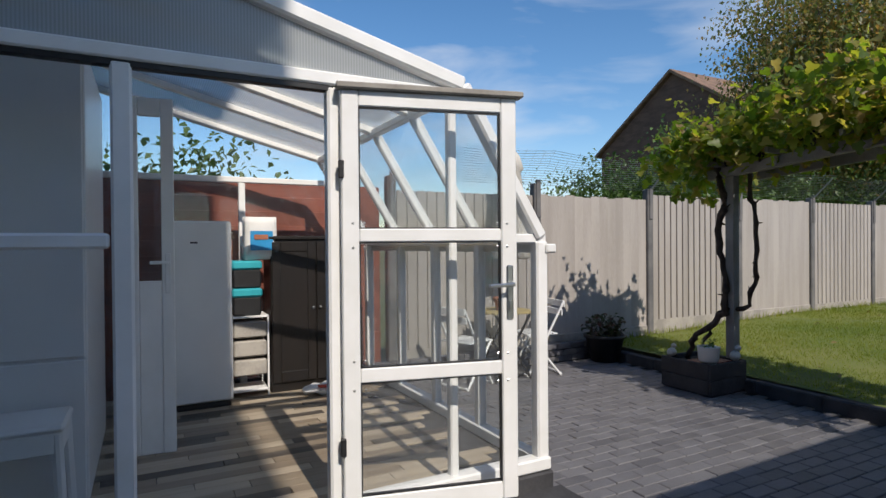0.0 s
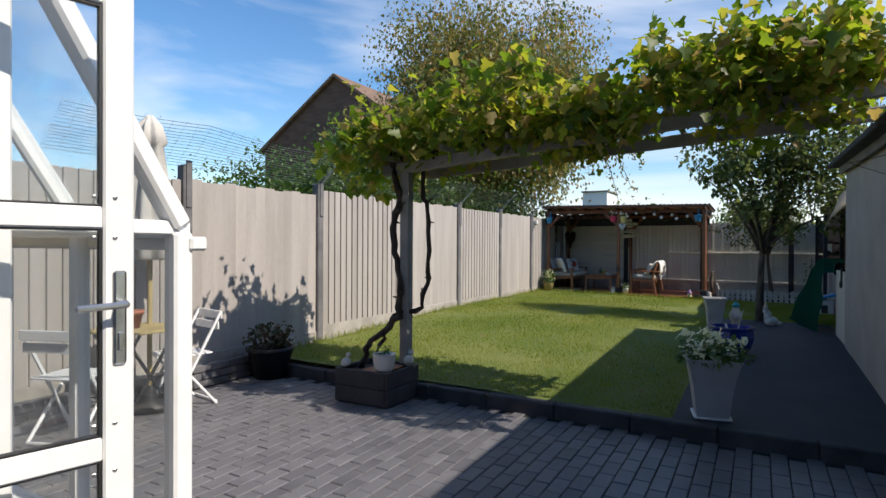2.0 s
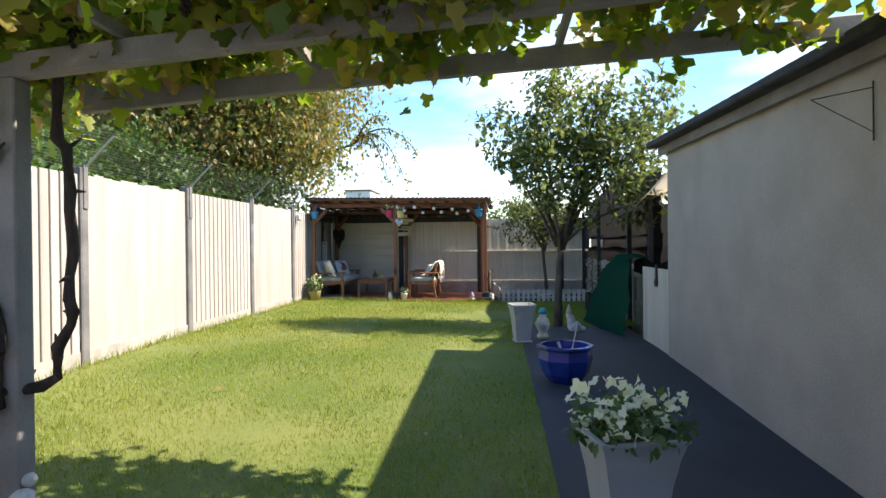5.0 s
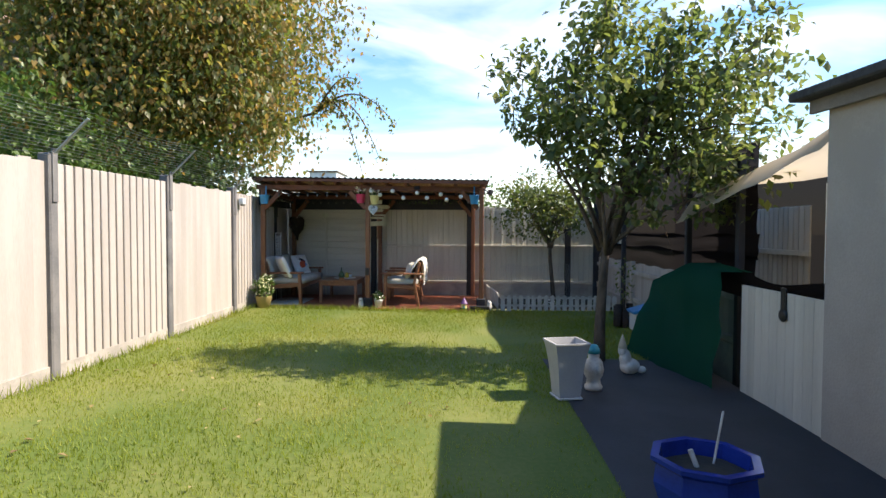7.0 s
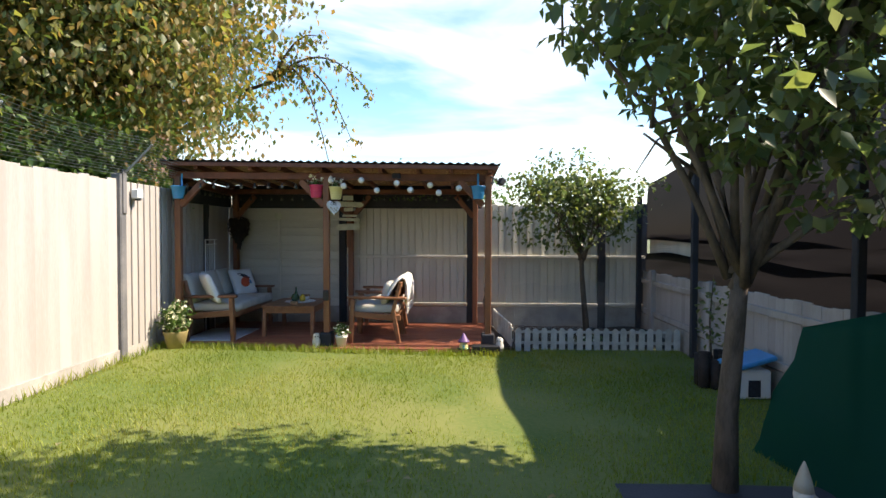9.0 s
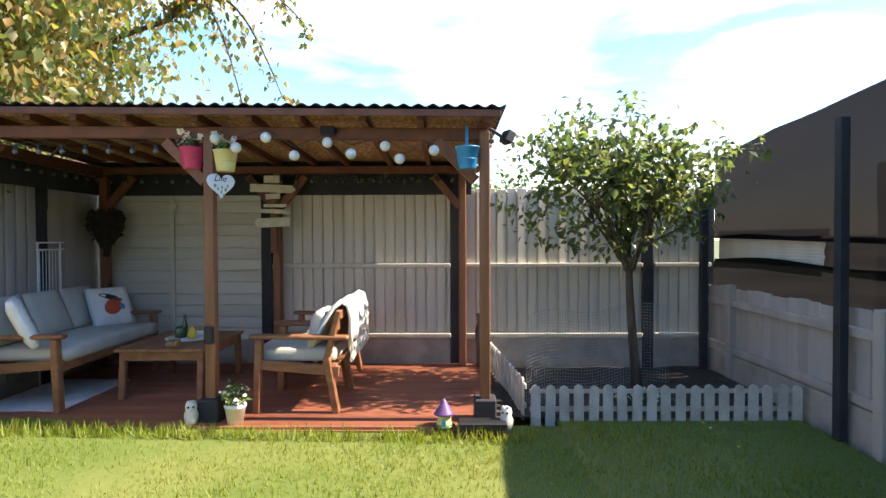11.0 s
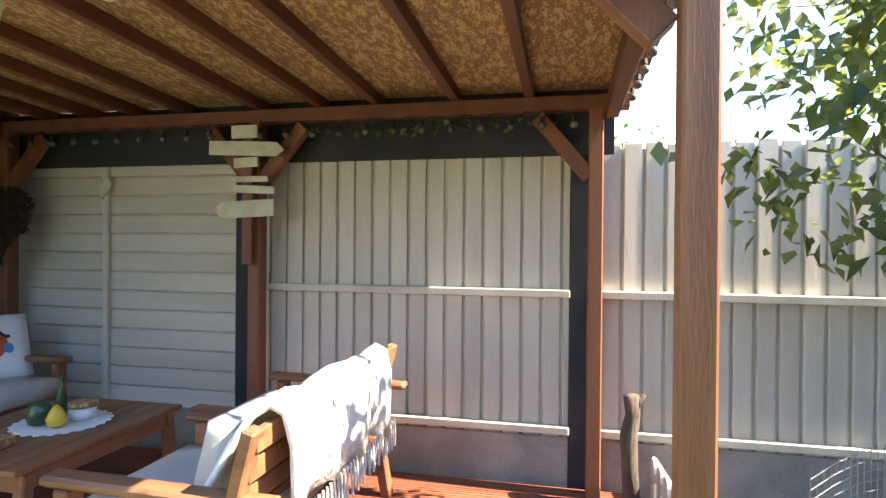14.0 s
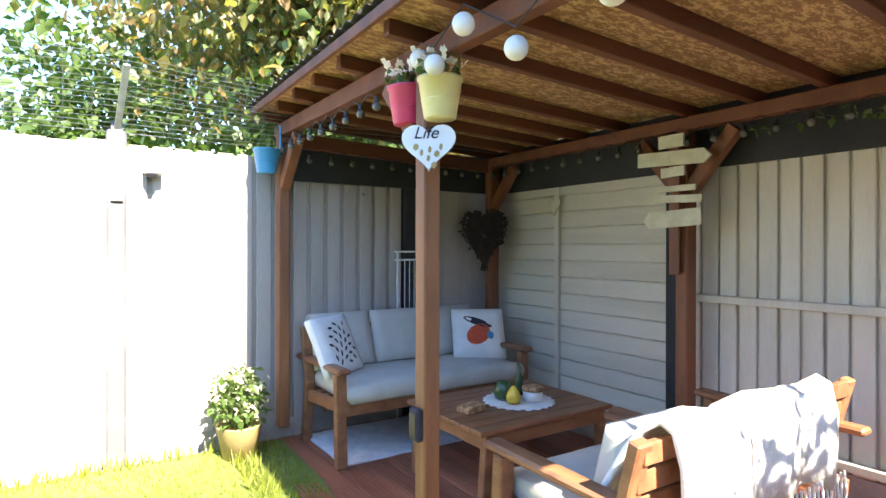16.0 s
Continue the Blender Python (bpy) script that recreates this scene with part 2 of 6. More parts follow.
M_BARK = mat("bark", (0.13, 0.10, 0.075), (0.065, 0.048, 0.035), 9, 0.95, bump=1.0, fine=50, stretch=(2, 2, 0.6))
M_VINEB = mat("vine_bark", (0.085, 0.06, 0.045), (0.035, 0.025, 0.02), 12, 0.95, bump=1.0, fine=60, stretch=(2, 2, 0.5))
M_BRICK = mat("house_brick", (0.15, 0.088, 0.065), (0.10, 0.058, 0.044), 2, 0.9, bump=0.4, fine=12, stretch=(1, 1, 3))
M_TILE = mat("roof_tile", (0.24, 0.15, 0.10), (0.14, 0.09, 0.065), 3, 0.9, bump=0.6, fine=14)
M_LAM = [mat("laminate_" + k, a, b, 3, 0.4, bump=0.08, fine=40, stretch=(0.4, 4, 1), rnd=0.08) for k, a, b in
         (("pale", (0.44, 0.37, 0.28), (0.34, 0.28, 0.21)), ("mid", (0.29, 0.235, 0.17), (0.21, 0.165, 0.12)), ("dark", (0.10, 0.085, 0.07), (0.06, 0.05, 0.042)))]
M_REDF = mat("red_fence", (0.27, 0.085, 0.055), (0.18, 0.055, 0.035), 3, 0.85, bump=0.4, rnd=0.06)
M_CLOTH = mat("hat_cream", (0.56, 0.50, 0.40), (0.46, 0.41, 0.32), 4, 0.95, bump=0.4, fine=120)
M_SAIL = pane_mat("canvas_cream", (0.5, 0.45, 0.36), 0.97, (0.66, 0.57, 0.44), gloss=False)
M_PARA = mat("parasol_cloth", (0.56, 0.54, 0.50), (0.46, 0.44, 0.41), 6, 0.95, bump=0.3)
M_CHROME = mat("steel", (0.55, 0.55, 0.55), (0.45, 0.45, 0.45), 20, 0.3, metal=1.0, bump=0)
M_BULB = mat("globe_white", (0.72, 0.72, 0.70), (0.66, 0.66, 0.64), 8, 0.4, bump=0.02)
M_LAMPG = mat("bulb_glass", (0.12, 0.12, 0.11), (0.08, 0.08, 0.075), 20, 0.12, bump=0)
M_PICKET = mat("picket_paint", (0.56, 0.545, 0.50), (0.40, 0.385, 0.345), 6, 0.85, bump=0.3, rnd=0.07)
M_SIGN = mat("sign_paint", (0.60, 0.60, 0.48), (0.48, 0.48, 0.37), 12, 0.8, bump=0.3)
M_RED = mat("red_print", (0.60, 0.09, 0.04), (0.5, 0.07, 0.03), 30, 0.9, bump=0)
M_INK = mat("ink", (0.03, 0.03, 0.045), (0.02, 0.02, 0.03), 30, 0.9, bump=0)
M_PAPER = mat("white_cotton", (0.76, 0.75, 0.74), (0.68, 0.68, 0.67), 9, 0.95, bump=0.2, fine=200)
M_WICK = mat("dark_twigs", (0.035, 0.024, 0.02), (0.018, 0.013, 0.011), 20, 0.9)
M_YEL = mat("yellow_ceramic", (0.66, 0.46, 0.05), (0.6, 0.4, 0.04), 8, 0.25, bump=0)
M_GRNC = mat("green_ceramic", (0.04, 0.10, 0.04), (0.03, 0.07, 0.03), 8, 0.2, bump=0)
M_BOXT = mat("planter_timber", (0.055, 0.052, 0.055), (0.035, 0.033, 0.036), 5, 0.8, bump=0.5, rnd=0.1)
M_BIGLEAF = leaf_mat("tree_leaf", [(0.07, 0.10, 0.03), (0.11, 0.135, 0.04), (0.17, 0.17, 0.048), (0.27, 0.17, 0.065), (0.13, 0.14, 0.055)], 0.45)
M_SHRUB = leaf_mat("shrub_leaf", [(0.045, 0.085, 0.022), (0.07, 0.125, 0.028), (0.10, 0.15, 0.05)], 0.3)
M_APPLE = leaf_mat("fruit_tree_leaf", [(0.055, 0.080, 0.030), (0.085, 0.115, 0.040), (0.13, 0.15, 0.046), (0.09, 0.10, 0.05)], 0.5, 0.38)
M_VINE = leaf_mat("vine_leaf", [(0.075, 0.115, 0.022), (0.11, 0.16, 0.028), (0.16, 0.20, 0.034), (0.24, 0.23, 0.048), (0.24, 0.17, 0.075)], 0.6)
M_GRASS = leaf_mat("grass_blade", [(0.105, 0.150, 0.018), (0.15, 0.195, 0.026), (0.20, 0.225, 0.038), (0.25, 0.238, 0.07)], 0.35, 0.6, 0.55)
M_DARKLEAF = leaf_mat("dark_bush_leaf", [(0.030, 0.045, 0.020), (0.045, 0.060, 0.025), (0.09, 0.04, 0.035)], 0.25)
M_PURPLE = mat("purple_paint", (0.16, 0.07, 0.22), (0.11, 0.05, 0.16), 8, 0.5, bump=0.1)
M_PETAL = leaf_mat("petal_cream", [(0.72, 0.70, 0.45), (0.78, 0.77, 0.66)], 0.3, 0.7)
M_PETALW = leaf_mat("petal_white", [(0.75, 0.72, 0.66), (0.80, 0.79, 0.76)], 0.3, 0.7)
M_DRYL = leaf_mat("fallen_leaf", [(0.20, 0.12, 0.04), (0.33, 0.28, 0.12), (0.12, 0.07, 0.03)], 0.1, 0.8)


# ---- mesh tools ----
class B:
    """Collects shapes into one mesh."""

    def __init__(self):
        self.bm = bmesh.new()

    def box(self, lo, hi, bev=0.003, m=None):
        size, mid = Vector(hi) - Vector(lo), (Vector(hi) + Vector(lo)) / 2
        mm = (m or Matrix()) @ Matrix.Translation(mid) @ Matrix.Diagonal((*size, 1))
        vs = bmesh.ops.create_cube(self.bm, size=1, matrix=mm)["verts"]
        if bev:
            es = list({e for v in vs for e in v.link_edges})
            bmesh.ops.bevel(self.bm, geom=es, offset=bev, segments=1, affect="EDGES", profile=0.5)
        return self

    def bar(self, p, q, w, h, bev=0.003, up=(0, 0, 1)):
        p, q = Vector(p), Vector(q)
        d = (q - p).normalized()
        s = d.cross(Vector(up))
        s = s.normalized() if s.length > 1e-4 else Vector((1, 0, 0))
        u = s.cross(d)
        m = Matrix((s, d, u)).transposed().to_4x4()
        m.translation = (p + q) / 2
        k = (q - p).length / 2
        return self.box((-w / 2, -k, -h / 2), (w / 2, k, h / 2), bev, m)

    def tube(self, pts, r, seg=8, cap=True):
        pts = [Vector(p) for p in pts]
        rs = r if isinstance(r, (list, tuple)) else [r] * len(pts)
        rings = []
        for i, p in enumerate(pts):
            d = (pts[min(i + 1, len(pts) - 1)] - pts[max(i - 1, 0)]).normalized()
            s = d.cross(Vector((0.13, 0.21, 1) if abs(d.z) < 0.95 else (1, 0.1, 0))).normalized()
            u = s.cross(d)
            rings.append([self.bm.verts.new(p + rs[i] * (math.cos(a) * s + math.sin(a) * u)) for a in (2 * math.pi * k / seg for k in range(seg))])
        for a, b in zip(rings, rings[1:]):
            for k in range(seg):
                self.bm.faces.new((a[k], a[(k + 1) % seg], b[(k + 1) % seg], b[k]))
        if cap:
            self.bm.faces.new(rings[0]), self.bm.faces.new(rings[-1])
        return self

    def lathe(self, profile, at=(0, 0, 0), seg=24, square=0.0, m=None):
        at, rings = Vector(at), []
        m = m or Matrix()
        for r, z in profile:
            ring = []
            for k in range(seg):
                a = 2 * math.pi * k / seg
                c, s = math.cos(a), math.sin(a)
                f = 1 / max(abs(c), abs(s)) if square else 1
                f = 1 + (f - 1) * square
                ring.append(self.bm.verts.new(m @ (at + Vector((r * c * f, r * s * f, z)))))
            rings.append(ring)
        for a, b in zip(rings, rings[1:]):
            for k in range(seg):
                self.bm.faces.new((a[k], a[(k + 1) % seg], b[(k + 1) % seg], b[k]))
        self.bm.faces.new(rings[0]), self.bm.faces.new(rings[-1])
        return self

    def ball(self, c, r, sx=1, sy=1, sz=1, sub=2, m=None):
        bmesh.ops.create_icosphere(self.bm, subdivisions=sub, radius=r, matrix=(m or Matrix()) @ Matrix.Translation(c) @ Matrix.Diagonal((sx, sy, sz, 1)))
        return self

    def prism(self, outline, t, m):
        """An outline in x, z, of thickness t along y, at the pose m."""
        f = [self.bm.verts.new(m @ Vector((x, -t / 2, z))) for x, z in outline]
        b = [self.bm.verts.new(m @ Vector((x, t / 2, z))) for x, z in outline]
        self.bm.faces.new(f), self.bm.faces.new(b[::-1])
        for i in range(len(f)):
            j = (i + 1) % len(f)
            self.bm.faces.new((f[j], f[i], b[i], b[j]))
        return self

    def soft(self, lo, hi, puff=0.25, n=6, m=None):
        """A stuffed cushion."""
        lo, hi = Vector(lo), Vector(hi)
        mid, half = (lo + hi) / 2, (hi - lo) / 2
        tmp = bmesh.new()
        bmesh.ops.create_cube(tmp, size=2)
        bmesh.ops.subdivide_edges(tmp, edges=tmp.edges[:], cuts=n, use_grid_fill=True)
        thin = min(range(3), key=lambda i: half[i])
        for v in tmp.verts:
            c = Vector(v.co)
            o = [c[i] for i in range(3) if i != thin]
            f = (1 - puff) + puff * math.sqrt(max(0, (1 - o[0] ** 4) * (1 - o[1] ** 4)))
            c[thin] *= f
            for i in range(3):
                if i != thin:
                    c[i] *= 1 - 0.06 * abs(c[thin]) ** 2
            w = 0.05 * noise.noise(Vector((c.x * 1.7 + mid.x, c.y * 1.7 + mid.y * 3, c.z * 1.7)))
            c[thin] += w
            p = mid + Vector((c.x * half.x, c.y * half.y, c.z * half.z))
            v.co = (m or Matrix()) @ p
        me = bpy.data.meshes.new("soft")
        tmp.to_mesh(me)
        tmp.free()
        self.bm.from_mesh(me)
        bpy.data.meshes.remove(me)
        return self

    def done(self, name, material, parent=None, smooth=False, label="", kind=""):
        bmesh.ops.recalc_face_normals(self.bm, faces=self.bm.faces)
        me = bpy.data.meshes.new(name)
        self.bm.to_mesh(me)
        self.bm.free()
        me.materials.append(material)
        if smooth:
            me.shade_smooth()
        ob = new(name, me)
        ob.parent = parent
        return tagged(ob, label, kind=kind)


def thing(name, label, category, at=(0, 0, 0), rz=0, group="", kind="", rx=0, ry=0):
    ob = new(name)
    ob.matrix_basis = pose(*at, rx, ry, rz)
    return tagged(ob, label, category, group, kind)


def piece(name, mesh, parent, at, rz=0, ry=0, rx=0, scale=(1, 1, 1)):
    ob = new(name, mesh)
    ob.parent = parent
    ob.matrix_basis = pose(*at, rx, ry, rz) @ Matrix.Diagonal((*scale, 1))
    return ob


def box_mesh(name, size, material, bev=0.003):
    b = B().box((-size[0] / 2, -size[1] / 2, -size[2] / 2), (size[0] / 2, size[1] / 2, size[2] / 2), bev)
    ob = b.done(name, material)
    me = ob.data
    bpy.data.objects.remove(ob)
    return me


LEAF = (np.array([(0, 0, 0), (-0.32, 0.45, 0.10), (0, 1, -0.08), (0.32, 0.45, 0.10)]), [(0, 1, 2), (0, 2, 3)])
LOBED = (np.array([(0, 0, 0), (-0.38, -0.10, 0.04), (-0.55, 0.32, 0.10), (-0.26, 0.48, 0.02), (-0.30, 0.82, 0.08), (0, 1.0, -0.1), (0.30, 0.82, 0.08), (0.26, 0.48, 0.02), (0.55, 0.32, 0.10), (0.38, -0.10, 0.04), (0, 0.4, -0.03)]),
         [(10, i, i + 1) for i in range(0, 9)] + [(10, 9, 0)])
BLADE = (np.array([(-0.06, 0, 0), (0.06, 0, 0), (0.0, 0.35, 1.0)]), [(0, 1, 2)])


def scatter(name, pts, sizes, material, template, parent=None, upright=False, hang=0.0, seed=1, kind=""):
    """Many small leaves or blades in one mesh."""
    rng = np.random.default_rng(seed)
    pts, n = np.asarray(pts, float), len(pts)
    tv, tf = template
    yaw = rng.uniform(0, 2 * np.pi, n)
    tilt = rng.normal(0, 0.25, n) if upright else rng.normal(-hang, 0.6, n)
    roll = rng.normal(0, 0.2 if upright else 0.6, n)
    cy, sy, ct, st, cr, sr = np.cos(yaw), np.sin(yaw), np.cos(tilt), np.sin(tilt), np.cos(roll), np.sin(roll)
    v = tv[None] * np.asarray(sizes, float)[:, None, None]
    x, y, z = v[..., 0], v[..., 1], v[..., 2]
    x, z = x * cr[:, None] + z * sr[:, None], -x * sr[:, None] + z * cr[:, None]
    y, z = y * ct[:, None] - z * st[:, None], y * st[:, None] + z * ct[:, None]
    x, y = x * cy[:, None] - y * sy[:, None], x * sy[:, None] + y * cy[:, None]
    co = np.stack([x, y, z], -1) + pts[:, None]
    k, f = len(tv), np.array(tf)
    faces = (f[None] + (np.arange(n) * k)[:, None, None]).reshape(-1, 3)
    me = bpy.data.meshes.new(name)
    me.vertices.add(n * k)
    me.vertices.foreach_set("co", co.reshape(-1))
    me.loops.add(faces.size)
    me.loops.foreach_set("vertex_index", faces.reshape(-1).astype(np.int32))
    me.polygons.add(len(faces))
    me.polygons.foreach_set("loop_start", (np.arange(len(faces)) * 3).astype(np.int32))
    me.update(calc_edges=True)
    me.validate()
    me.materials.append(material)
    ob = new(name, me)
    ob.parent = parent
    return tagged(ob, kind=kind)


def clumps(rng, centre, radii, count, per, spread, shell=0.55):
    """Leaf places gathered in clumps inside an uneven crown; returns them and the clumps' centres."""
    mids = []
    while len(mids) < count:
        d = Vector(rng.normal(0, 1, 3)).normalized()
        k = 0.78 + 0.38 * noise.noise(d * 2.1 + Vector(centre))
        r = k * (shell + (1 - shell) * rng.random()) if rng.random() < 0.8 else k * rng.random() * shell
        mids.append([centre[i] + d[i] * radii[i] * r * 1.1 for i in range(3)])
    mids = np.array(mids)
    s = spread * (0.6 + 0.8 * rng.random(count))
    return (mids[:, None] + rng.normal(0, 1, (count, per, 3)) * s[:, None, None] * np.array((1, 1, 0.75))).reshape(-1, 3), mids


def ground_z(x, y):
    """The raised garden behind the patio's kerb."""
    s = min(max((x - 2.8) / 4.2, 0), 1)
    c = min(max((y - 1.6) / 4.1, 0), 1)
    return 0.10 + 0.09 * s * s * (3 - 2 * s) + 0.07 * c

# ---- ground ----
g = B()
g.box((-300, -300, -0.5), (300, 300, -0.06), 0)
tagged(g.done("ground", M_FAR), "rough grassy ground that reaches the horizon", "ground", kind="structure")


def sheet(name, x0, x1, y0, y1, nx, ny, material, label, category, dz=0.0, rough=0.006):
    b = B()
    rows = []
    for i in range(nx + 1):
        x = x0 + (x1 - x0) * i / nx
        rows.append([b.bm.verts.new((x, y, ground_z(x, y) + dz + rough * noise.noise(Vector((x * 2, y * 2, 0))))) for y in (y0 + (y1 - y0) * j / ny for j in range(ny + 1))])
    for i in range(nx):
        for j in range(ny):
            b.bm.faces.new((rows[i][j], rows[i + 1][j], rows[i + 1][j + 1], rows[i][j + 1]))
    return tagged(b.done(name, material, smooth=True), label, category, kind="structure")


sheet("lawn", 2.82, 12.3, 1.47, 5.70, 60, 30, M_SOIL, "mown green lawn with dry yellow patches", "lawn")
sheet("lawn_end", 8.8, 12.45, -0.25, 1.47, 30, 14, M_SOIL, "shaded green lawn by the picket fence", "lawn")
sheet("bed", 12.45, 14.1, -0.3, 2.0, 16, 20, M_EARTH, "dark bare earth bed under the fruit tree", "soil", 0.01, 0.04)
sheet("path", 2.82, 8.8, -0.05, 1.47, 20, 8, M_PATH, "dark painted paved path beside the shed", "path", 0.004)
kerb = thing("kerb", "dark painted low kerb between patio and lawn", "kerb", (2.78, 0, 0), kind="structure")
kb = box_mesh("kerb_stone", (0.10, 0.596, 0.16), M_KERB, 0.012)
for i in range(10):
    piece("kerb_stone", kb, kerb, (0.0, 0.25 + 0.6 * i, 0.03 + 0.012 * i / 10), rx=0.3)

# ---- left fence ----
FY = 5.78


def fence_panel(x0, slatted):
    f = thing("fence_panel", "weathered grey-beige painted closeboard fence panel", "fence", (x0, FY, 0), group="panels of the long fence", kind="structure")
    z0 = 0.27 if x0 > 2.5 else 0.2
    B().box((0.0, -0.03, z0 - 0.35), (1.80, 0.03, z0 + 0.10), 0.004).done("gravel_board", M_GRAVEL, f)
    if slatted:
        B().box((0.0, -0.008, z0 + 0.09), (1.80, 0.004, z0 + 1.80), 0.002).done("backing", M_FENCE, f)
        for i in range(15):
            piece("board", SLAT, f, (0.06 + i * 0.12, -0.020, z0 + 0.95))
    else:
        for i in range(13):
            piece("board", FLAT, f, (0.07 + i * 0.1385, 0.0, z0 + 0.95 + 0.012 * math.sin(i * 1.9 + x0)), rz=-1.5)
    b = B()
    for z in (0.35, 1.5):
        b.box((0, 0.02, z0 + z), (1.80, 0.055, z0 + z + 0.07))
    b.done("rail", M_FENCE, f)
    return f


SLAT = box_mesh("slat_board", (0.094, 0.022, 1.72), M_FENCE, 0.005)
FLAT = box_mesh("flat_board", (0.1375, 0.016, 1.74), M_FENCE, 0.0015)
post_group = "concrete posts of the long fence"
for k in range(-2, 6):
    x = 3.78 + 1.9 * k
    p = thing("fence_post", "grey painted concrete fence post", "post", (x, FY, 0), group=post_group, kind="structure")
    B().box((-0.05, -0.055, -0.2), (0.05, 0.055, 2.16), 0.012).box((-0.03, -0.07, 1.75), (0.03, -0.054, 2.2), 0.002).done("shaft", M_POSTB if k == 5 else M_POST, p)
    if k >= 0:
        B().bar((0, -0.03, 2.12), (0.03, -0.34, 2.45), 0.035, 0.012).done("bracket", M_WIRE, p)
    if k < 6:
        fence_panel(x + 0.05, k % 2 == 0)
w = B()
for i in range(15):
    u = i / 14
    w.tube([(x, FY - 0.03 - 0.33 * u + 0.02 * math.sin(x * 2.1 + i), 2.14 + 0.36 * u - 0.05 * math.sin(math.pi * ((x - 3.78) / 1.9 % 1)) * u) for x in (0.6 + 0.32 * j for j in range(44))], 0.0028, 3, False)
for j in range(104):
    x = 0.6 + 0.13 * j
    w.tube([(x, FY - 0.03, 2.14), (x, FY - 0.36, 2.50)], 0.0011, 3, False)
tagged(w.done("wire_netting", M_WIRE), "thin wire netting leaning in above the fence", "netting", kind="structure")

# brick plinth and red fence beyond the conservatory
pl = thing("plinth", "dark painted brick plinth under the fence", "wall", (0, FY - 0.12, 0), kind="structure")
brk = box_mesh("plinth_brick", (0.205, 0.10, 0.064), M_PAVE, 0.004)
for r in range(3):
    for i in range(22):
        piece("brick", brk, pl, (-1.7 + 0.215 * i + 0.1 * (r % 2), 0, 0.035 + 0.074 * r))
rf = thing("red_fence", "red-brown stained overlap fence boards", "fence", (-2.6, 5.9, 0), kind="structure")
rb = box_mesh("red_board", (5.0, 0.02, 0.15), M_REDF, 0.003)
for i in range(14):
    piece("board", rb, rf, (0.0, 0.004 * (i % 2), 0.15 + 0.14 * i), rx=4)

# ---- back fence ----
BX = 14.10
bf = thing("wall_back_fence", "cream painted back fence with vertical and horizontal boards", "fence", (BX, 0, 0), kind="structure")
vb = box_mesh("back_board", (0.022, 0.088, 1.52), M_FENCE2, 0.004)
hb = box_mesh("back_plank", (0.018, 1.66, 0.108), M_FENCEH, 0.004)
for i in range(18):
    piece("board", vb, bf, (-0.004 * (i % 2), 2.20 + 0.103 * i, 1.235), rz=3)
for i in range(17):
    piece("board", vb, bf, (-0.004 * (i % 2), 0.36 + 0.103 * i, 1.225 + 0.008 * math.sin(i * 2.3)), rz=3)
for i in range(6):
    piece("board", vb, bf, (-0.004 * (i % 2), -0.33 + 0.103 * i, 1.215), rz=3)
for i in range(15):
    piece("plank", hb, bf, (0.0, 4.93, 0.30 + 0.116 * i), ry=5)
B().box((0.008, -0.4, 0.4), (0.016, 5.75, 1.96), 0).done("backing", M_FENCE2, bf)
b = B()
for y0, y1 in ((2.21, 3.99), (0.3, 2.10), (-0.38, 0.18)):
    for z in (1.20, 0.50):
        b.box((-0.055, y0, z), (-0.012, y1, z + 0.04), 0.004)
b.box((-0.04, 4.98, 0.24), (-0.012, 5.02, 1.98))
b.done("rail", M_FENCE2, bf)
B().box((-0.02, -0.4, 0.0), (0.03, 5.78, 0.48), 0.004).done("gravel_board", M_GRAVEL, bf)
b = B()
for y in (4.05, 2.16, 0.24, -0.36):
    b.box((-0.045, y - 0.055, 0), (0.06, y + 0.055, 2.0), 0.008)
b.done("post", M_POSTB, bf)
B().box((-0.05, 2.0, 1.925), (-0.035, 5.70, 2.26), 0.002).done("black_band", M_POSTB, bf, label="black sheet above the fence")

# ---- right boundary: low fence and black shade net ----
RY = -0.36
rfn = thing("wall_low_fence", "low cream painted board fence", "fence", (0, RY, 0), kind="structure")
lb = box_mesh("low_board", (0.112, 0.016, 0.62), M_FENCE, 0.004)
for i in range(48):
    piece("board", lb, rfn, (8.35 + 0.12 * i, -0.004 * (i % 2), 0.72 + 0.01 * math.sin(i * 1.3)), rz=4)
b = B()
b.box((8.3, 0.008, 0.86), (14.05, 0.045, 0.92)).box((8.3, 0.008, 0.44), (14.05, 0.04, 0.50))
for x in (9.4, 11.75, 13.55):
    b.box((x - 0.04, 0.0, 0.1), (x + 0.04, 0.07, 1.06), 0.006)
b.done("rail", M_FENCE, rfn)
B().box((8.3, -0.02, 0.0), (14.05, 0.03, 0.42), 0.004).done("gravel_board", M_GRAVEL, rfn)


def net(name, x0, x1, top, bottom, y, label, material=M_NETB, sag=0.08, n=40, rows=8):
    b = B()
    grid = []
    for i in range(n + 1):
        x = x0 + (x1 - x0) * i / n
        t, o = top(x), bottom(x)
        grid.append([b.bm.verts.new((x, y + 0.035 * noise.noise(Vector((x * 1.3, j * 0.4, 3.0))), o + (t - o) * j / rows)) for j in range(rows + 1)])
    for i in range(n):
        for j in range(rows):
            b.bm.faces.new((grid[i][j], grid[i + 1][j], grid[i + 1][j + 1], grid[i][j + 1]))
    return tagged(b.done(name, material, smooth=True), label, "netting")


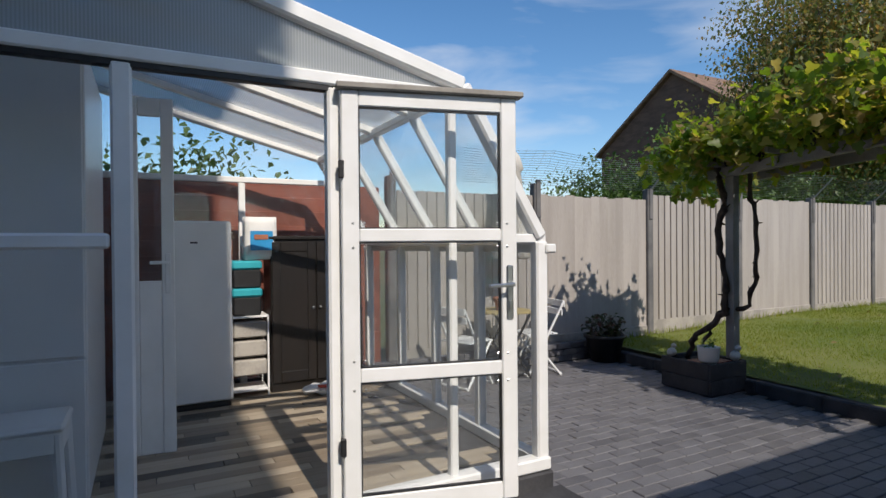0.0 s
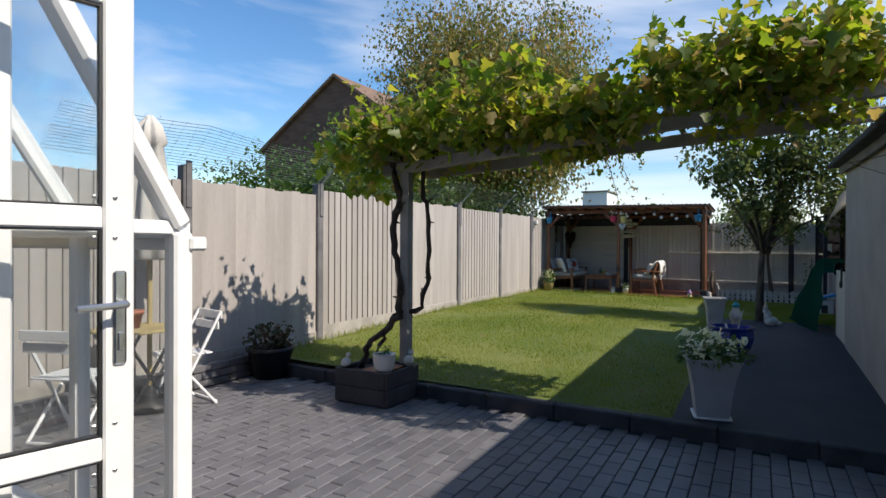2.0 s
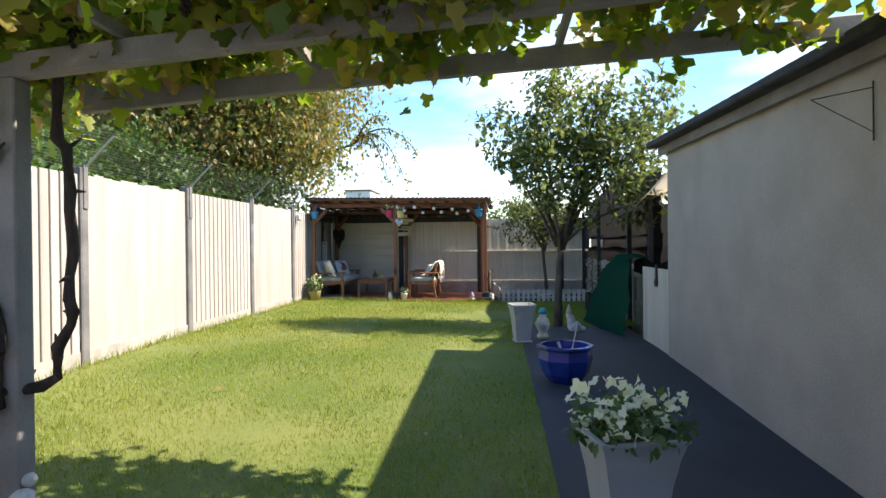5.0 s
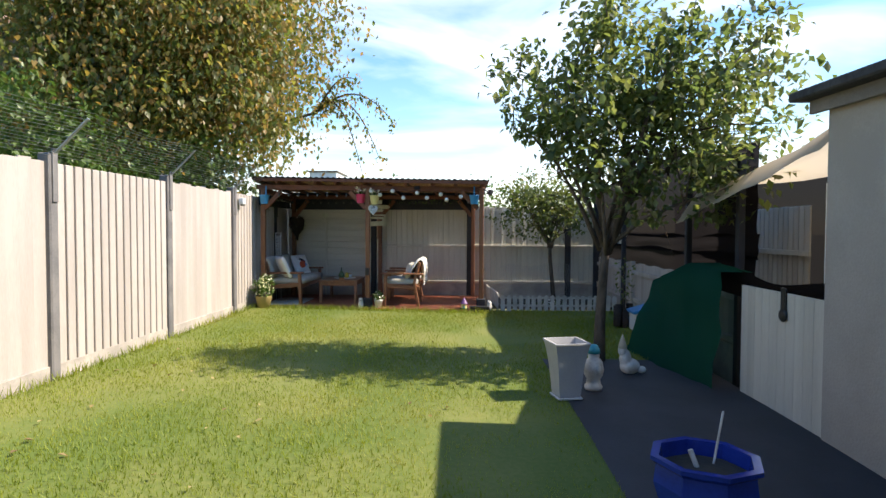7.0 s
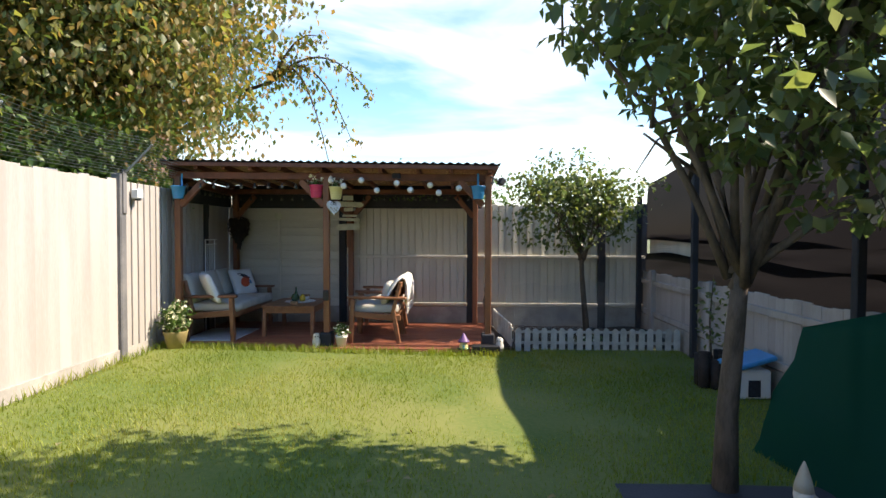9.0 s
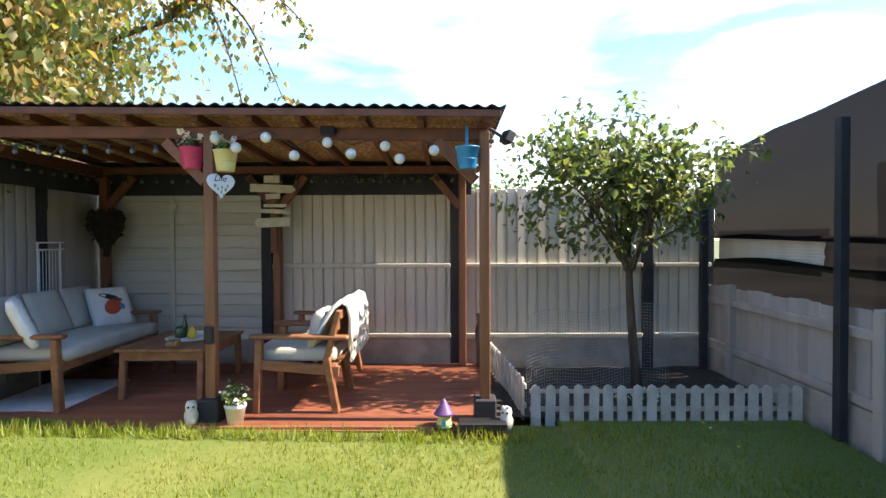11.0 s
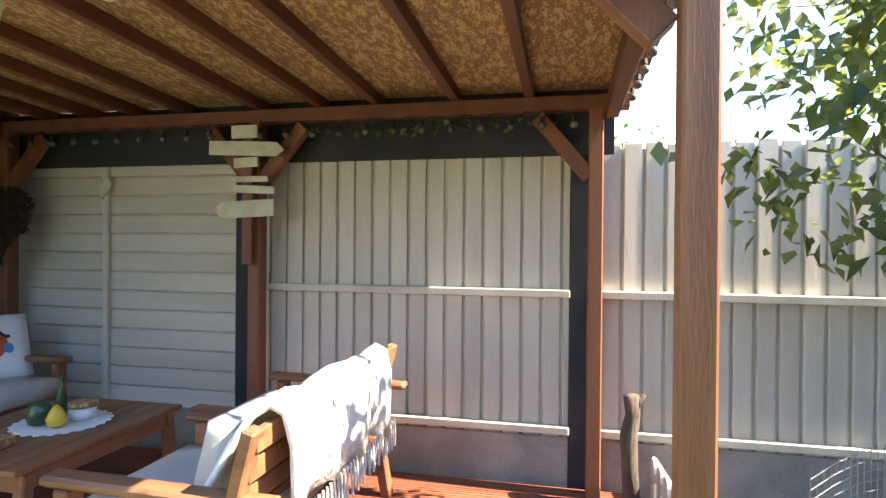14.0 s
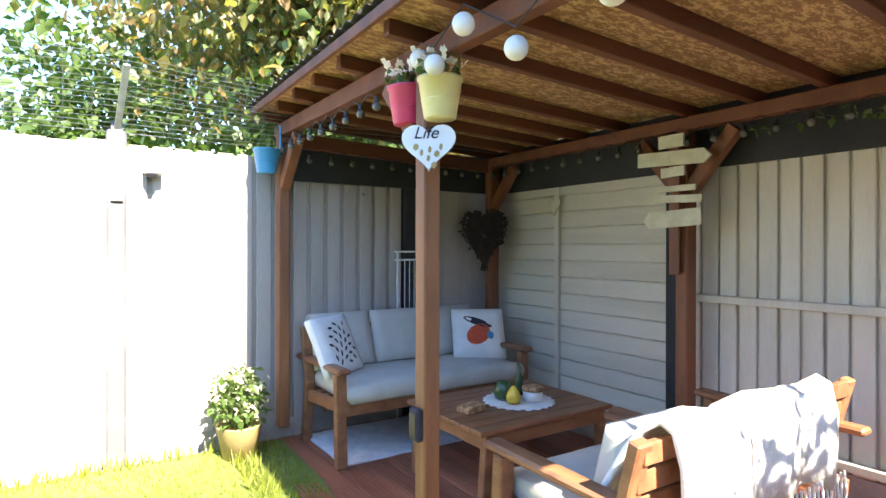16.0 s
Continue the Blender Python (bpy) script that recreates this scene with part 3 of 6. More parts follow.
net("shade_net", 8.2, 14.0, lambda x: 2.42 + 0.06 * math.sin(x * 1.3) - 0.1 * max(0, x - 13), lambda x: 1.46 + 0.02 * math.sin(x), RY - 0.03, "taut black shade netting on tall posts")
net("shade_net", 8.2, 14.0, lambda x: 1.30 + 0.02 * math.sin(x * 3), lambda x: 0.96 + 0.05 * math.sin(x * 2.2), RY - 0.02, "lower strip of black shade netting")
net("shade_net", 8.2, 12.4, lambda x: 1.50, lambda x: 1.26, RY - 0.045, "middle strip of black shade netting")
b = B()
for i in range(12):
    b.box((12.4, -0.085, 1.262 + 0.024 * i), (14.0, -0.07, 1.287 + 0.024 * i), 0.004)
b.done("reed", M_FENCE2, rfn, label="pale reed strip between the nets")
for x in (8.25, 9.45, 12.02, 13.95):
    p = thing("net_post", "tall black timber post holding the netting", "post", (x, RY + 0.10, 0), group="net posts", kind="structure")
    B().box((-0.032, -0.032, 0), (0.032, 0.032, 2.25 if x < 13 else 2.1), 0.006).done("shaft", M_POSTB, p)

# ---- shed ----
sh = thing("shed", "pebble-dashed grey-beige shed with a felt roof", "shed", (0, 0, 0), kind="structure")
b = B()
out = [(2.49, 0.0), (6.6, 0.0), (6.6, 2.35), (2.49, 2.23)]
b.prism(out, 0.14, pose(0, -0.07, 0))
b.box((0.2, -2.6, 0), (0.34, -0.16, 2.15), 0.01).box((6.46, -2.6, 0), (6.6, -0.14, 2.34), 0.01).box((0.2, -2.75, 0), (6.6, -2.61, 2.15), 0.01)
b.box((0.2, -0.15, 0), (1.53, 0.0, 2.17), 0.008).box((1.53, -0.15, 2.0), (2.49, -0.01, 2.20), 0.004)
b.done("wall", M_SHED, sh)
b = B()
b.bar((-0.0, -1.3, 2.20), (6.75, -1.3, 2.395), 2.95, 0.06, 0.01)
b.done("roof", M_FELT, sh)
B().bar((0.1, 0.05, 2.145), (6.7, 0.05, 2.33), 0.03, 0.10, 0.004).done("fascia", M_FASCIA, sh)
dr = thing("shed_door", "grey painted ledged board shed door with a black hinge", "door", (1.545, -0.06, 0.06), kind="structure")
db = box_mesh("door_board", (0.112, 0.03, 1.88), M_SHEDW, 0.004)
for i in range(8):
    piece("board", db, dr, (0.08 + 0.1135 * i, 0, 0.98))
B().box((0.0, 0.017, 1.68), (0.93, 0.04, 1.80)).box((0.0, 0.017, 0.18), (0.93, 0.04, 0.30)).done("ledge", M_SHEDW, dr)
B().box((0.55, 0.042, 1.72), (0.90, 0.05, 1.76), 0.002).box((0.90, 0.04, 1.66), (0.935, 0.06, 1.82), 0.003).box((0.55, 0.042, 0.22), (0.93, 0.05, 0.26), 0.002).done("hinge", M_BLACK, dr)
wb = thing("wall_bracket", "thin rusty wire bracket on the shed wall", "bracket", (3.37, 0.01, 1.95))
B().tube([(0, 0, -0.12), (0, 0, 0.16)], 0.004, 6).tube([(0, 0, 0.13), (-0.12, 0.34, 0.05)], 0.0025, 6).tube([(0, 0, -0.08), (-0.12, 0.34, 0.05)], 0.002, 6).done("arm", M_VINEB, wb)

# gate and covered yard behind it
gt = thing("gate", "low grey-cream painted board gate with a black latch", "gate", (6.62, -0.03, 0.12), kind="structure")
gb = box_mesh("gate_board", (0.105, 0.022, 0.92), M_FENCE2, 0.004)
for i in range(10):
    piece("board", gb, gt, (0.06 + 0.108 * i, 0, 0.50))
B().box((0, -0.045, 0.80), (1.10, -0.012, 0.88)).box((0, -0.045, 0.15), (1.10, -0.012, 0.23)).done("rail", M_FENCE2, gt)
B().box((0.42, 0.012, 0.80), (0.48, 0.03, 1.0), 0.006).ball((0.45, 0.025, 0.80), 0.05, 1, 0.4, 1).done("latch", M_BLACK, gt)
net("shade_net", 6.65, 8.3, lambda x: 1.16 + 0.03 * math.sin(x * 5), lambda x: 1.0 + 0.03 * math.sin(x * 3), -0.06, "narrow strip of black netting above the gate")
net("shade_net", 6.65, 13.5, lambda x: 2.15, lambda x: 0.05, -1.6, "black netting at the back of the covered yard")
yf = thing("yard_fence", "cream board fence behind the covered yard", "fence", (9.2, -1.5, 0.05), kind="structure")
for i in range(17):
    piece("board", vb, yf, (0.1 + 0.104 * i, 0, 1.0), rz=90)
B().box((0, 0.02, 1.2), (1.8, 0.05, 1.26)).done("rail", M_FENCE2, yf)
b = B()
gr = []
for i in range(13):
    row = []
    for j in range(9):
        u, v = i / 12, j / 8
        row.append(b.bm.verts.new((6.6 + 2.4 * u, 0.05 - 1.9 * v, 2.26 - 0.34 * u + 0.22 * v - 0.16 * math.sin(math.pi * v) * math.sin(math.pi * u) - (0.22 + 0.1 * u) * (v < 0.05) + 0.03 * noise.noise(Vector((u * 5, v * 5, 0))))))
    gr.append(row)
for i in range(12):
    for j in range(8):
        b.bm.faces.new((gr[i][j], gr[i + 1][j], gr[i + 1][j + 1], gr[i][j + 1]))
tagged(b.done("canvas_sail", M_SAIL, smooth=True), "sagging cream canvas sail over the covered yard", "awning")
yp = thing("sail_post", "thin white post holding the canvas sail", "post", (8.0, -0.9, 0), kind="structure")
B().tube([(0, 0, 0), (0, 0, 1.95)], 0.025, 10).done("shaft", M_WHITE, yp)
b = B()
gr = []
for i in range(17):
    u = i / 16
    row = []
    for j in range(11):
        v = j / 10
        top = 1.28 - 0.55 * max(0, u - 0.45) - 0.1 * (1 - u)
        row.append(b.bm.verts.new((7.75 + 1.55 * u + 0.03 * noise.noise(Vector((u * 4, v * 3, 1))), 0.10 + 0.30 * (1 - v) * (0.3 + u) - 1.2 * max(0, v - 0.8) + 0.07 * noise.noise(Vector((u * 5, v * 4, 7))), 0.17 + (top - 0.17) * min(1, v / 0.8))))
    gr.append(row)
for i in range(16):
    for j in range(10):
        b.bm.faces.new((gr[i][j], gr[i + 1][j], gr[i + 1][j + 1], gr[i][j + 1]))
tagged(b.done("green_net_cover", M_NETG, smooth=True), "green debris netting draped over a low frame", "netting")

# ---- unseen house added behind the start for shade, and the far gable ----
# Out of view; edge and height set so it shades the conservatory's left.
shade_house = thing("house", "unseen brick house wing with a tiled roof, added to shade the lean-to", "house", (-4.6, -3.2, 0), kind="structure")
B().box((-3.4, -2.0, 0), (2.66, 2.2, 8.2), 0.01).done("wall", M_BRICK, shade_house)
b = B()
b.prism([(-3.6, 8.15), (2.72, 8.15), (2.72, 8.4), (-0.4, 9.6), (-3.6, 8.4)], 4.6, pose(0, 0.1, 0))
b.done("roof", M_TILE, shade_house)
hb2 = thing("house", "white rendered house wall beside the lean-to", "house", (-6.2, 4.0, 0), kind="structure")
B().box((-1.5, -6.0, 0), (1.5, 4.0, 5.2), 0.01).done("wall", M_APPL, hb2)

fh = thing("house", "brick gable house with a tiled roof beyond the fence", "house", (18.3, 17.65, 0), rz=-90, kind="structure")
fh.matrix_basis = pose(18.3, 17.65, 0, 0, 0, -90) @ Matrix.Diagonal((1, 1, 0.97, 1))
b = B()
b.prism([(-4.4, 0), (4.4, 0), (4.4, 6.1), (0, 9.15), (-4.4, 6.1)], 9.0, pose(0, 4.5, 0))
b.done("wall", M_BRICK, fh)
b = B()
for s in (-1, 1):
    n = Vector((s * 3.05, 0, 4.4)).normalized()
    b.bar(Vector((s * 2.3, -0.2, 7.60)) + n * 0.06, Vector((s * 2.3, 9.2, 7.60)) + n * 0.06, 5.75, 0.14, 0.02, up=n)
b.done("roof", M_TILE, fh)
fw = thing("house", "white painted far house with a flat roof", "house", (38, 10.6, 0), kind="structure")
B().box((0, -0.5, 0), (3, 1.2, 5.1), 0.02).done("wall", M_APPL, fw)
B().box((-0.1, -0.6, 5.1), (3.1, 1.3, 5.2), 0.02).done("roof", M_FASCIA, fw)

# ---- garden pergola ----
DZ = 0.245
gz = thing("garden_shelter", "red-brown timber shelter with a strand board roof", "pergola", (12.29, 0, 0), kind="structure")
PW = 0.07
for x, y in ((0, 5.62), (0, 3.87), (-0.03, 1.99)):
    B().box((x - PW / 2, y - PW / 2, 0.36), (x + PW / 2, y + PW / 2, 2.22), 0.006).done("post", M_POSTW, gz)
for y in (5.6, 3.905, 2.095):
    B().box((1.62, y - PW / 2, 0.2), (1.71, y + PW / 2, 2.14), 0.006).done("post", M_WOOD, gz)
for y in (3.87, 1.99):
    B().box((-0.085, y - 0.075, 0.1), (0.075, y + 0.075, 0.40), 0.01).done("post_shoe", M_POSTB, gz)
b = B()
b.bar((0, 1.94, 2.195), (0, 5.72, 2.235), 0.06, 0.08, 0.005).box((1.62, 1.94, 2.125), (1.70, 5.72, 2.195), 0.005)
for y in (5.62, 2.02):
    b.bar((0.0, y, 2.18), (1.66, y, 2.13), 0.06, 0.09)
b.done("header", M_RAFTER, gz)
b = B()
for y, s in ((5.62, -1), (3.87, 1), (2.02, 1)):
    b.bar((0, y + s * 0.03, 1.88), (0, y + s * 0.30, 2.16), 0.06, 0.07)
for y, s in ((5.6, -1), (3.905, 1), (3.905, -1), (2.095, 1)):
    b.bar((1.66, y + s * 0.03, 1.80), (1.66, y + s * 0.28, 2.10), 0.06, 0.07)
b.done("brace", M_WOOD, gz)


def roof_at(x, y):
    """Height of the skewed roof's underside; its front edge runs back a little towards the fence."""
    u = (y - 1.9) / 3.88
    f = (x - roof_front(y)) / (1.84 - roof_front(y))
    return 2.295 + 0.065 * u + (-0.045 - 0.045 * u) * f


def roof_front(y):
    return -0.25 + 0.10 * (y - 1.9) / 3.88


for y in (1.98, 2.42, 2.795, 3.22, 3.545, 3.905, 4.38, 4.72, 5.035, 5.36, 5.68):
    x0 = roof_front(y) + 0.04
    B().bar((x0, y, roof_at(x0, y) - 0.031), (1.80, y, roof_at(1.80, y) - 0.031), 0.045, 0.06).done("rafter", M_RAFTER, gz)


def roof_slab(name, lift, thick, over, nx, ny, material, wave=0.0):
    b = B()
    rows = {}
    for side in (0, 1):
        for i in range(nx + 1):
            for j in range(ny + 1):
                y = 1.9 - over + (3.86 + 2 * over) * j / ny
                x = roof_front(y) - over + (1.84 - roof_front(y) + 2 * over) * i / nx
                rows[side, i, j] = b.bm.verts.new((x, y, roof_at(x, y) + lift + thick * side + wave * math.cos(j * math.pi / 2.5)))
    for i in range(nx):
        for j in range(ny):
            for side in (0, 1):
                q = [rows[side, i, j], rows[side, i + 1, j], rows[side, i + 1, j + 1], rows[side, i, j + 1]]
                b.bm.faces.new(q)
    for j in range(ny):
        for i in (0, nx):
            b.bm.faces.new((rows[0, i, j], rows[1, i, j], rows[1, i, j + 1], rows[0, i, j + 1]))
    for i in range(nx):
        for j in (0, ny):
            b.bm.faces.new((rows[0, i, j], rows[1, i, j], rows[1, i + 1, j], rows[0, i + 1, j]))
    return b.done(name, material, gz)


roof_slab("roof_board", 0.0, 0.016, 0.0, 2, 4, M_OSB)
roof_slab("corrugated_sheet", 0.030, 0.004, 0.035, 2, 210, M_FELT, 0.010)
B().box((0.05, 5.70, 1.93), (1.75, 5.715, 2.22), 0.002).done("black_band", M_POSTB, gz, label="black sheet under the side eave")
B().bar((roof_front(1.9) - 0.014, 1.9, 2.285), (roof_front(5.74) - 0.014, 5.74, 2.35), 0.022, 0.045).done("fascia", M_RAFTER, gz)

deck = thing("deck", "red-brown grooved timber deck", "deck", (12.2, 3.83, 0), kind="structure")
dbm = B()
dbm.box((-0.07, -1.92, -0.012), (0.07, 1.92, 0.012), 0.003)
for k in range(5):
    dbm.box((-0.056 + 0.026 * k, -1.918, 0.010), (-0.042 + 0.026 * k, 1.918, 0.0145), 0)
tmp = dbm.done("deck_plank", M_DECK)
dme = tmp.data
bpy.data.objects.remove(tmp)
for i in range(13):
    piece("plank", dme, deck, (0.0 + 0.146 * i, 0, DZ - 0.012))
B().box((-0.09, -1.92, 0.05), (-0.07, 1.92, DZ - 0.02), 0.003).box((-0.12, -1.92, 0.1), (-0.092, 1.92, DZ - 0.07), 0.003).done("skirt", M_DECK, deck)

# ---- furniture ----


def armchair_parts(e, width):
    """Seat frame along y, facing +x, from 0 to width along y."""
    for y in (0.03, width - 0.03):
        B().bar((0.62, y, 0), (0.60, y, 0.53), 0.05, 0.065, 0.006, up=(0, 1, 0)).done("leg", M_FURN, e)
        B().bar((0.05, y, 0), (0.12, y, 0.40), 0.05, 0.06, 0.006, up=(0, 1, 0)).done("leg", M_FURN, e)
        B().bar((0.12, y, 0.38), (0.03, y, 0.735), 0.04, 0.06, 0.006, up=(0, 1, 0)).done("back_post", M_FURN, e)
        B().bar((0.03, y, 0.30), (0.62, y, 0.35), 0.03, 0.07, 0.004).done("side_rail", M_FURN, e)
        B().bar((-0.04, y, 0.54), (0.67, y, 0.55), 0.075, 0.032, 0.01).done("armrest", M_FURN, e)
    b = B()
    b.bar((0.62, 0.03, 0.33), (0.62, width - 0.03, 0.33), 0.03, 0.08)
    for k in range(6):
        b.bar((0.08 + 0.10 * k, 0.03, 0.335), (0.08 + 0.10 * k, width - 0.03, 0.335), 0.06, 0.018)
    for k in range(4):
        u = 0.10 + 0.25 * k
        b.bar((0.105 - 0.09 * u, 0.03, 0.42 + 0.33 * u), (0.105 - 0.09 * u, width - 0.03, 0.42 + 0.33 * u), 0.025, 0.06)
    b.done("slat", M_FURN, e)


def armchair(at, rz):
    e = thing("armchair", "low acacia wood garden armchair with grey cushions", "chair", at, rz, group="garden armchairs")
    armchair_parts(e, 0.68)
    B().soft((0.06, 0.07, 0.345), (0.65, 0.61, 0.47), 0.3).done("seat_cushion", M_CUSH, e, True)
    return e


ch = armchair((13.08, 2.99, DZ), 90)
copy_thing(ch, pose(13.76, 3.02, DZ, 0, 0, 90))
th = thing("throw", "white knitted fringed throw over the chair back", "blanket", (13.08, 2.99, DZ), 90)
b = B()
path = [(0.24, 0.50), (0.20, 0.58), (0.15, 0.67), (0.10, 0.745), (0.04, 0.785), (-0.01, 0.765), (-0.035, 0.67), (-0.035, 0.56), (-0.03, 0.45)]
gr = []
for i, (px, pz) in enumerate(path):
    gr.append([b.bm.verts.new((px - 0.02 * math.sin(k * 1.7) + 0.012 * noise.noise(Vector((i, k, 0))), -0.36 + 0.98 * k / 12 - 0.012 * i * (k / 12 - 0.3), pz + 0.03 * math.sin(k * 1.1 + i * 0.5) * (1 if i in (0, 8) else 0.35))) for k in range(13)])
for i in range(len(path) - 1):
    for k in range(12):
        b.bm.faces.new((gr[i][k], gr[i + 1][k], gr[i + 1][k + 1], gr[i][k + 1]))
ob = b.done("cloth", M_THROW, th, True)
sol = ob.modifiers.new("thick", "SOLIDIFY")
sol.thickness = 0.022
b = B()
for k in range(34):
    y = -0.38 + 0.94 * k / 33
    b.tube([(-0.035, y, 0.46), (-0.04, y + 0.004 * math.sin(k), 0.40), (-0.038 + 0.006 * math.sin(k * 3), y + 0.01 * math.sin(k * 2), 0.345)], 0.0045, 5)
b.done("fringe", M_THROW, th)
cu = thing("cushion", "striped grey and white scatter cushion on the armchair", "cushion", (13.08, 2.99, DZ), 90)
B().soft((-0.06, 0.0, 0), (0.06, 0.36, 0.27), 0.55, m=pose(0.25, 0.22, 0.455, 0, -14, 0)).done("cover", M_CUSH, cu, True)

so = thing("sofa", "three-seat acacia wood garden sofa with grey cushions", "sofa", (12.41, 5.66, DZ), -90)
armchair_parts(so, 1.42)
for k in range(3):
    y0 = 0.06 + 0.433 * k
    B().soft((-0.09, y0, 0), (0.06, y0 + 0.43, 0.37), 0.3, m=pose(0.12, 0, 0.46, 0, -22, 0)).done("back_cushion", M_CUSH, so, True)
B().soft((0.06, 0.06, 0.345), (0.66, 1.36, 0.47), 0.22).done("seat_cushion", M_CUSH, so, True)


def scatter_cushion(at, rz, kind):
    e = thing("scatter_cushion", "white cotton cushion printed with a red bird" if kind == "bird" else "white cotton cushion printed with dark leaves", "cushion", at, rz)
    e.matrix_basis = pose(*at, 0, 0, rz) @ Matrix.Diagonal((0.87, 0.87, 0.87, 1))
    m = pose(0, 0, 0.0, 0, -24, 0)
    B().soft((-0.065, -0.22, 0), (0.065, 0.22, 0.43), 0.6, m=m).done("cover", M_PAPER, e, True)
    def blot(y, z, ry, rz2, r, turn=0):
        pts = []
        for k in range(14):
            a = 2 * math.pi * k / 14
            x0, z0 = r * ry * math.cos(a), r * rz2 * math.sin(a)
            pts.append((y + x0 * math.cos(turn) - z0 * math.sin(turn), z + x0 * math.sin(turn) + z0 * math.cos(turn)))
        vs = [bb.bm.verts.new(m @ Vector((0.069 - 0.35 * ((p[0]) ** 2 + (p[1] - 0.215) ** 2), p[0], p[1]))) for p in pts]
        bb.bm.faces.new(vs)
    if kind == "bird":
        bb = B()
        blot(-0.01, 0.20, 1.2, 0.9, 0.09, 0.5)
        bb.done("print_red", M_RED, e)
        bb = B()
        blot(-0.01, 0.305, 2.3, 0.55, 0.055, -0.35)
        bb.done("print_dark", M_INK, e)
        bb = B()
        blot(0.09, 0.19, 0.8, 1.0, 0.035, 0.2)
        bb.done("print_blue", M_BLUE, e)
    else:
        bb = B()
        for k in range(26):
            blot(-0.14 + 0.28 * ((k * 0.618) % 1), 0.06 + 0.31 * k / 26, 0.5, 1.2, 0.02, k * 1.3)
        bb.done("print_dark", M_INK, e, kind="stuff")


scatter_cushion((12.58, 5.30, DZ + 0.47), -55, "leaf")
scatter_cushion((13.63, 5.32, DZ + 0.445), -115, "bird")

tb = thing("coffee_table", "low dark-stained wooden coffee table with planked top", "table", (12.73, 4.13, DZ))
tp = box_mesh("table_plank", (0.90, 0.084, 0.024), M_FURN, 0.004)
for i in range(8):
    piece("plank", tp, tb, (0.46, 0.045 + 0.0865 * i, 0.385))
b = B()
for x in (0.05, 0.87):
    for y in (0.04, 0.65):
        b.bar((x, y, 0), (x + (0.03 if x < 0.4 else -0.03), y, 0.37), 0.05, 0.05, 0.006, up=(0, 1, 0))
b.box((0.06, 0.03, 0.30), (0.86, 0.05, 0.372)).box((0.06, 0.64, 0.30), (0.86, 0.66, 0.372)).box((0.05, 0.04, 0.30), (0.07, 0.65, 0.372)).box((0.85, 0.04, 0.30), (0.87, 0.65, 0.372))
b.done("frame", M_FURN, tb)
TZ = DZ + 0.398
tr = thing("doily_tray", "white scalloped round tray on the table", "tray", (13.24, 4.45, TZ))
b = B()
b.lathe([(0.17, 0.0), (0.185, 0.004), (0.185, 0.010), (0.16, 0.008)], seg=32)
for k in range(22):
    b.ball((0.185 * math.cos(k * 0.2856), 0.185 * math.sin(k * 0.2856), 0.006), 0.018, 1, 1, 0.35, 1)
b.done("plate", M_PAPER, tr)
o = thing("gourd", "yellow ceramic pear ornament on the tray", "ornament", (13.16, 4.40, TZ + 0.01))
B().lathe([(0.005, 0), (0.034, 0.008), (0.042, 0.038), (0.030, 0.066), (0.015, 0.09), (0.004, 0.10)], seg=18).done("body", M_YEL, o, True)
o = thing("gourd", "dark green glazed gourd ornament on the tray", "ornament", (13.17, 4.50, TZ + 0.01))
B().lathe([(0.005, 0), (0.045, 0.01), (0.055, 0.05), (0.04, 0.09), (0.03, 0.10), (0.004, 0.105)], seg=18).done("body", M_GRNC, o, True)
o = thing("candle_tin", "round white candle tin with a wooden lid", "candle", (13.30, 4.40, TZ + 0.01))
B().lathe([(0.055, 0), (0.055, 0.05), (0.05, 0.052)], seg=24).done("tin", M_PAPER, o, True)
B().lathe([(0.06, 0.055), (0.06, 0.075), (0.05, 0.078)], seg=24).done("lid", M_OSB, o, True)
o = thing("bottle", "tall slim green glass bottle on the tray", "bottle", (13.31, 4.53, TZ + 0.01))
B().lathe([(0.024, 0), (0.024, 0.09), (0.010, 0.13), (0.010, 0.18)], seg=16).done("body", M_GRNC, o, True)
o = thing("box", "small pale wooden box on the table", "box", (12.91, 4.44, TZ), 15)
B().box((-0.07, -0.045, 0), (0.07, 0.045, 0.035), 0.004).done("body", M_OSB, o)
rg = thing("rug", "pale fluffy rug on the deck", "rug", (12.46, 5.05, DZ))
b = B()
gr = [[b.bm.verts.new((0.075 * i, 0.07 * j, 0.014 + 0.008 * noise.noise(Vector((i * 2.3, j * 1.9, 0))))) for j in range(10)] for i in range(13)]
for i in range(12):
    for j in range(9):
        b.bm.faces.new((gr[i][j], gr[i + 1][j], gr[i + 1][j + 1], gr[i][j + 1]))
ob = b.done("pile", M_RUG, rg)
sol = ob.modifiers.new("thick", "SOLIDIFY")
sol.thickness = 0.012


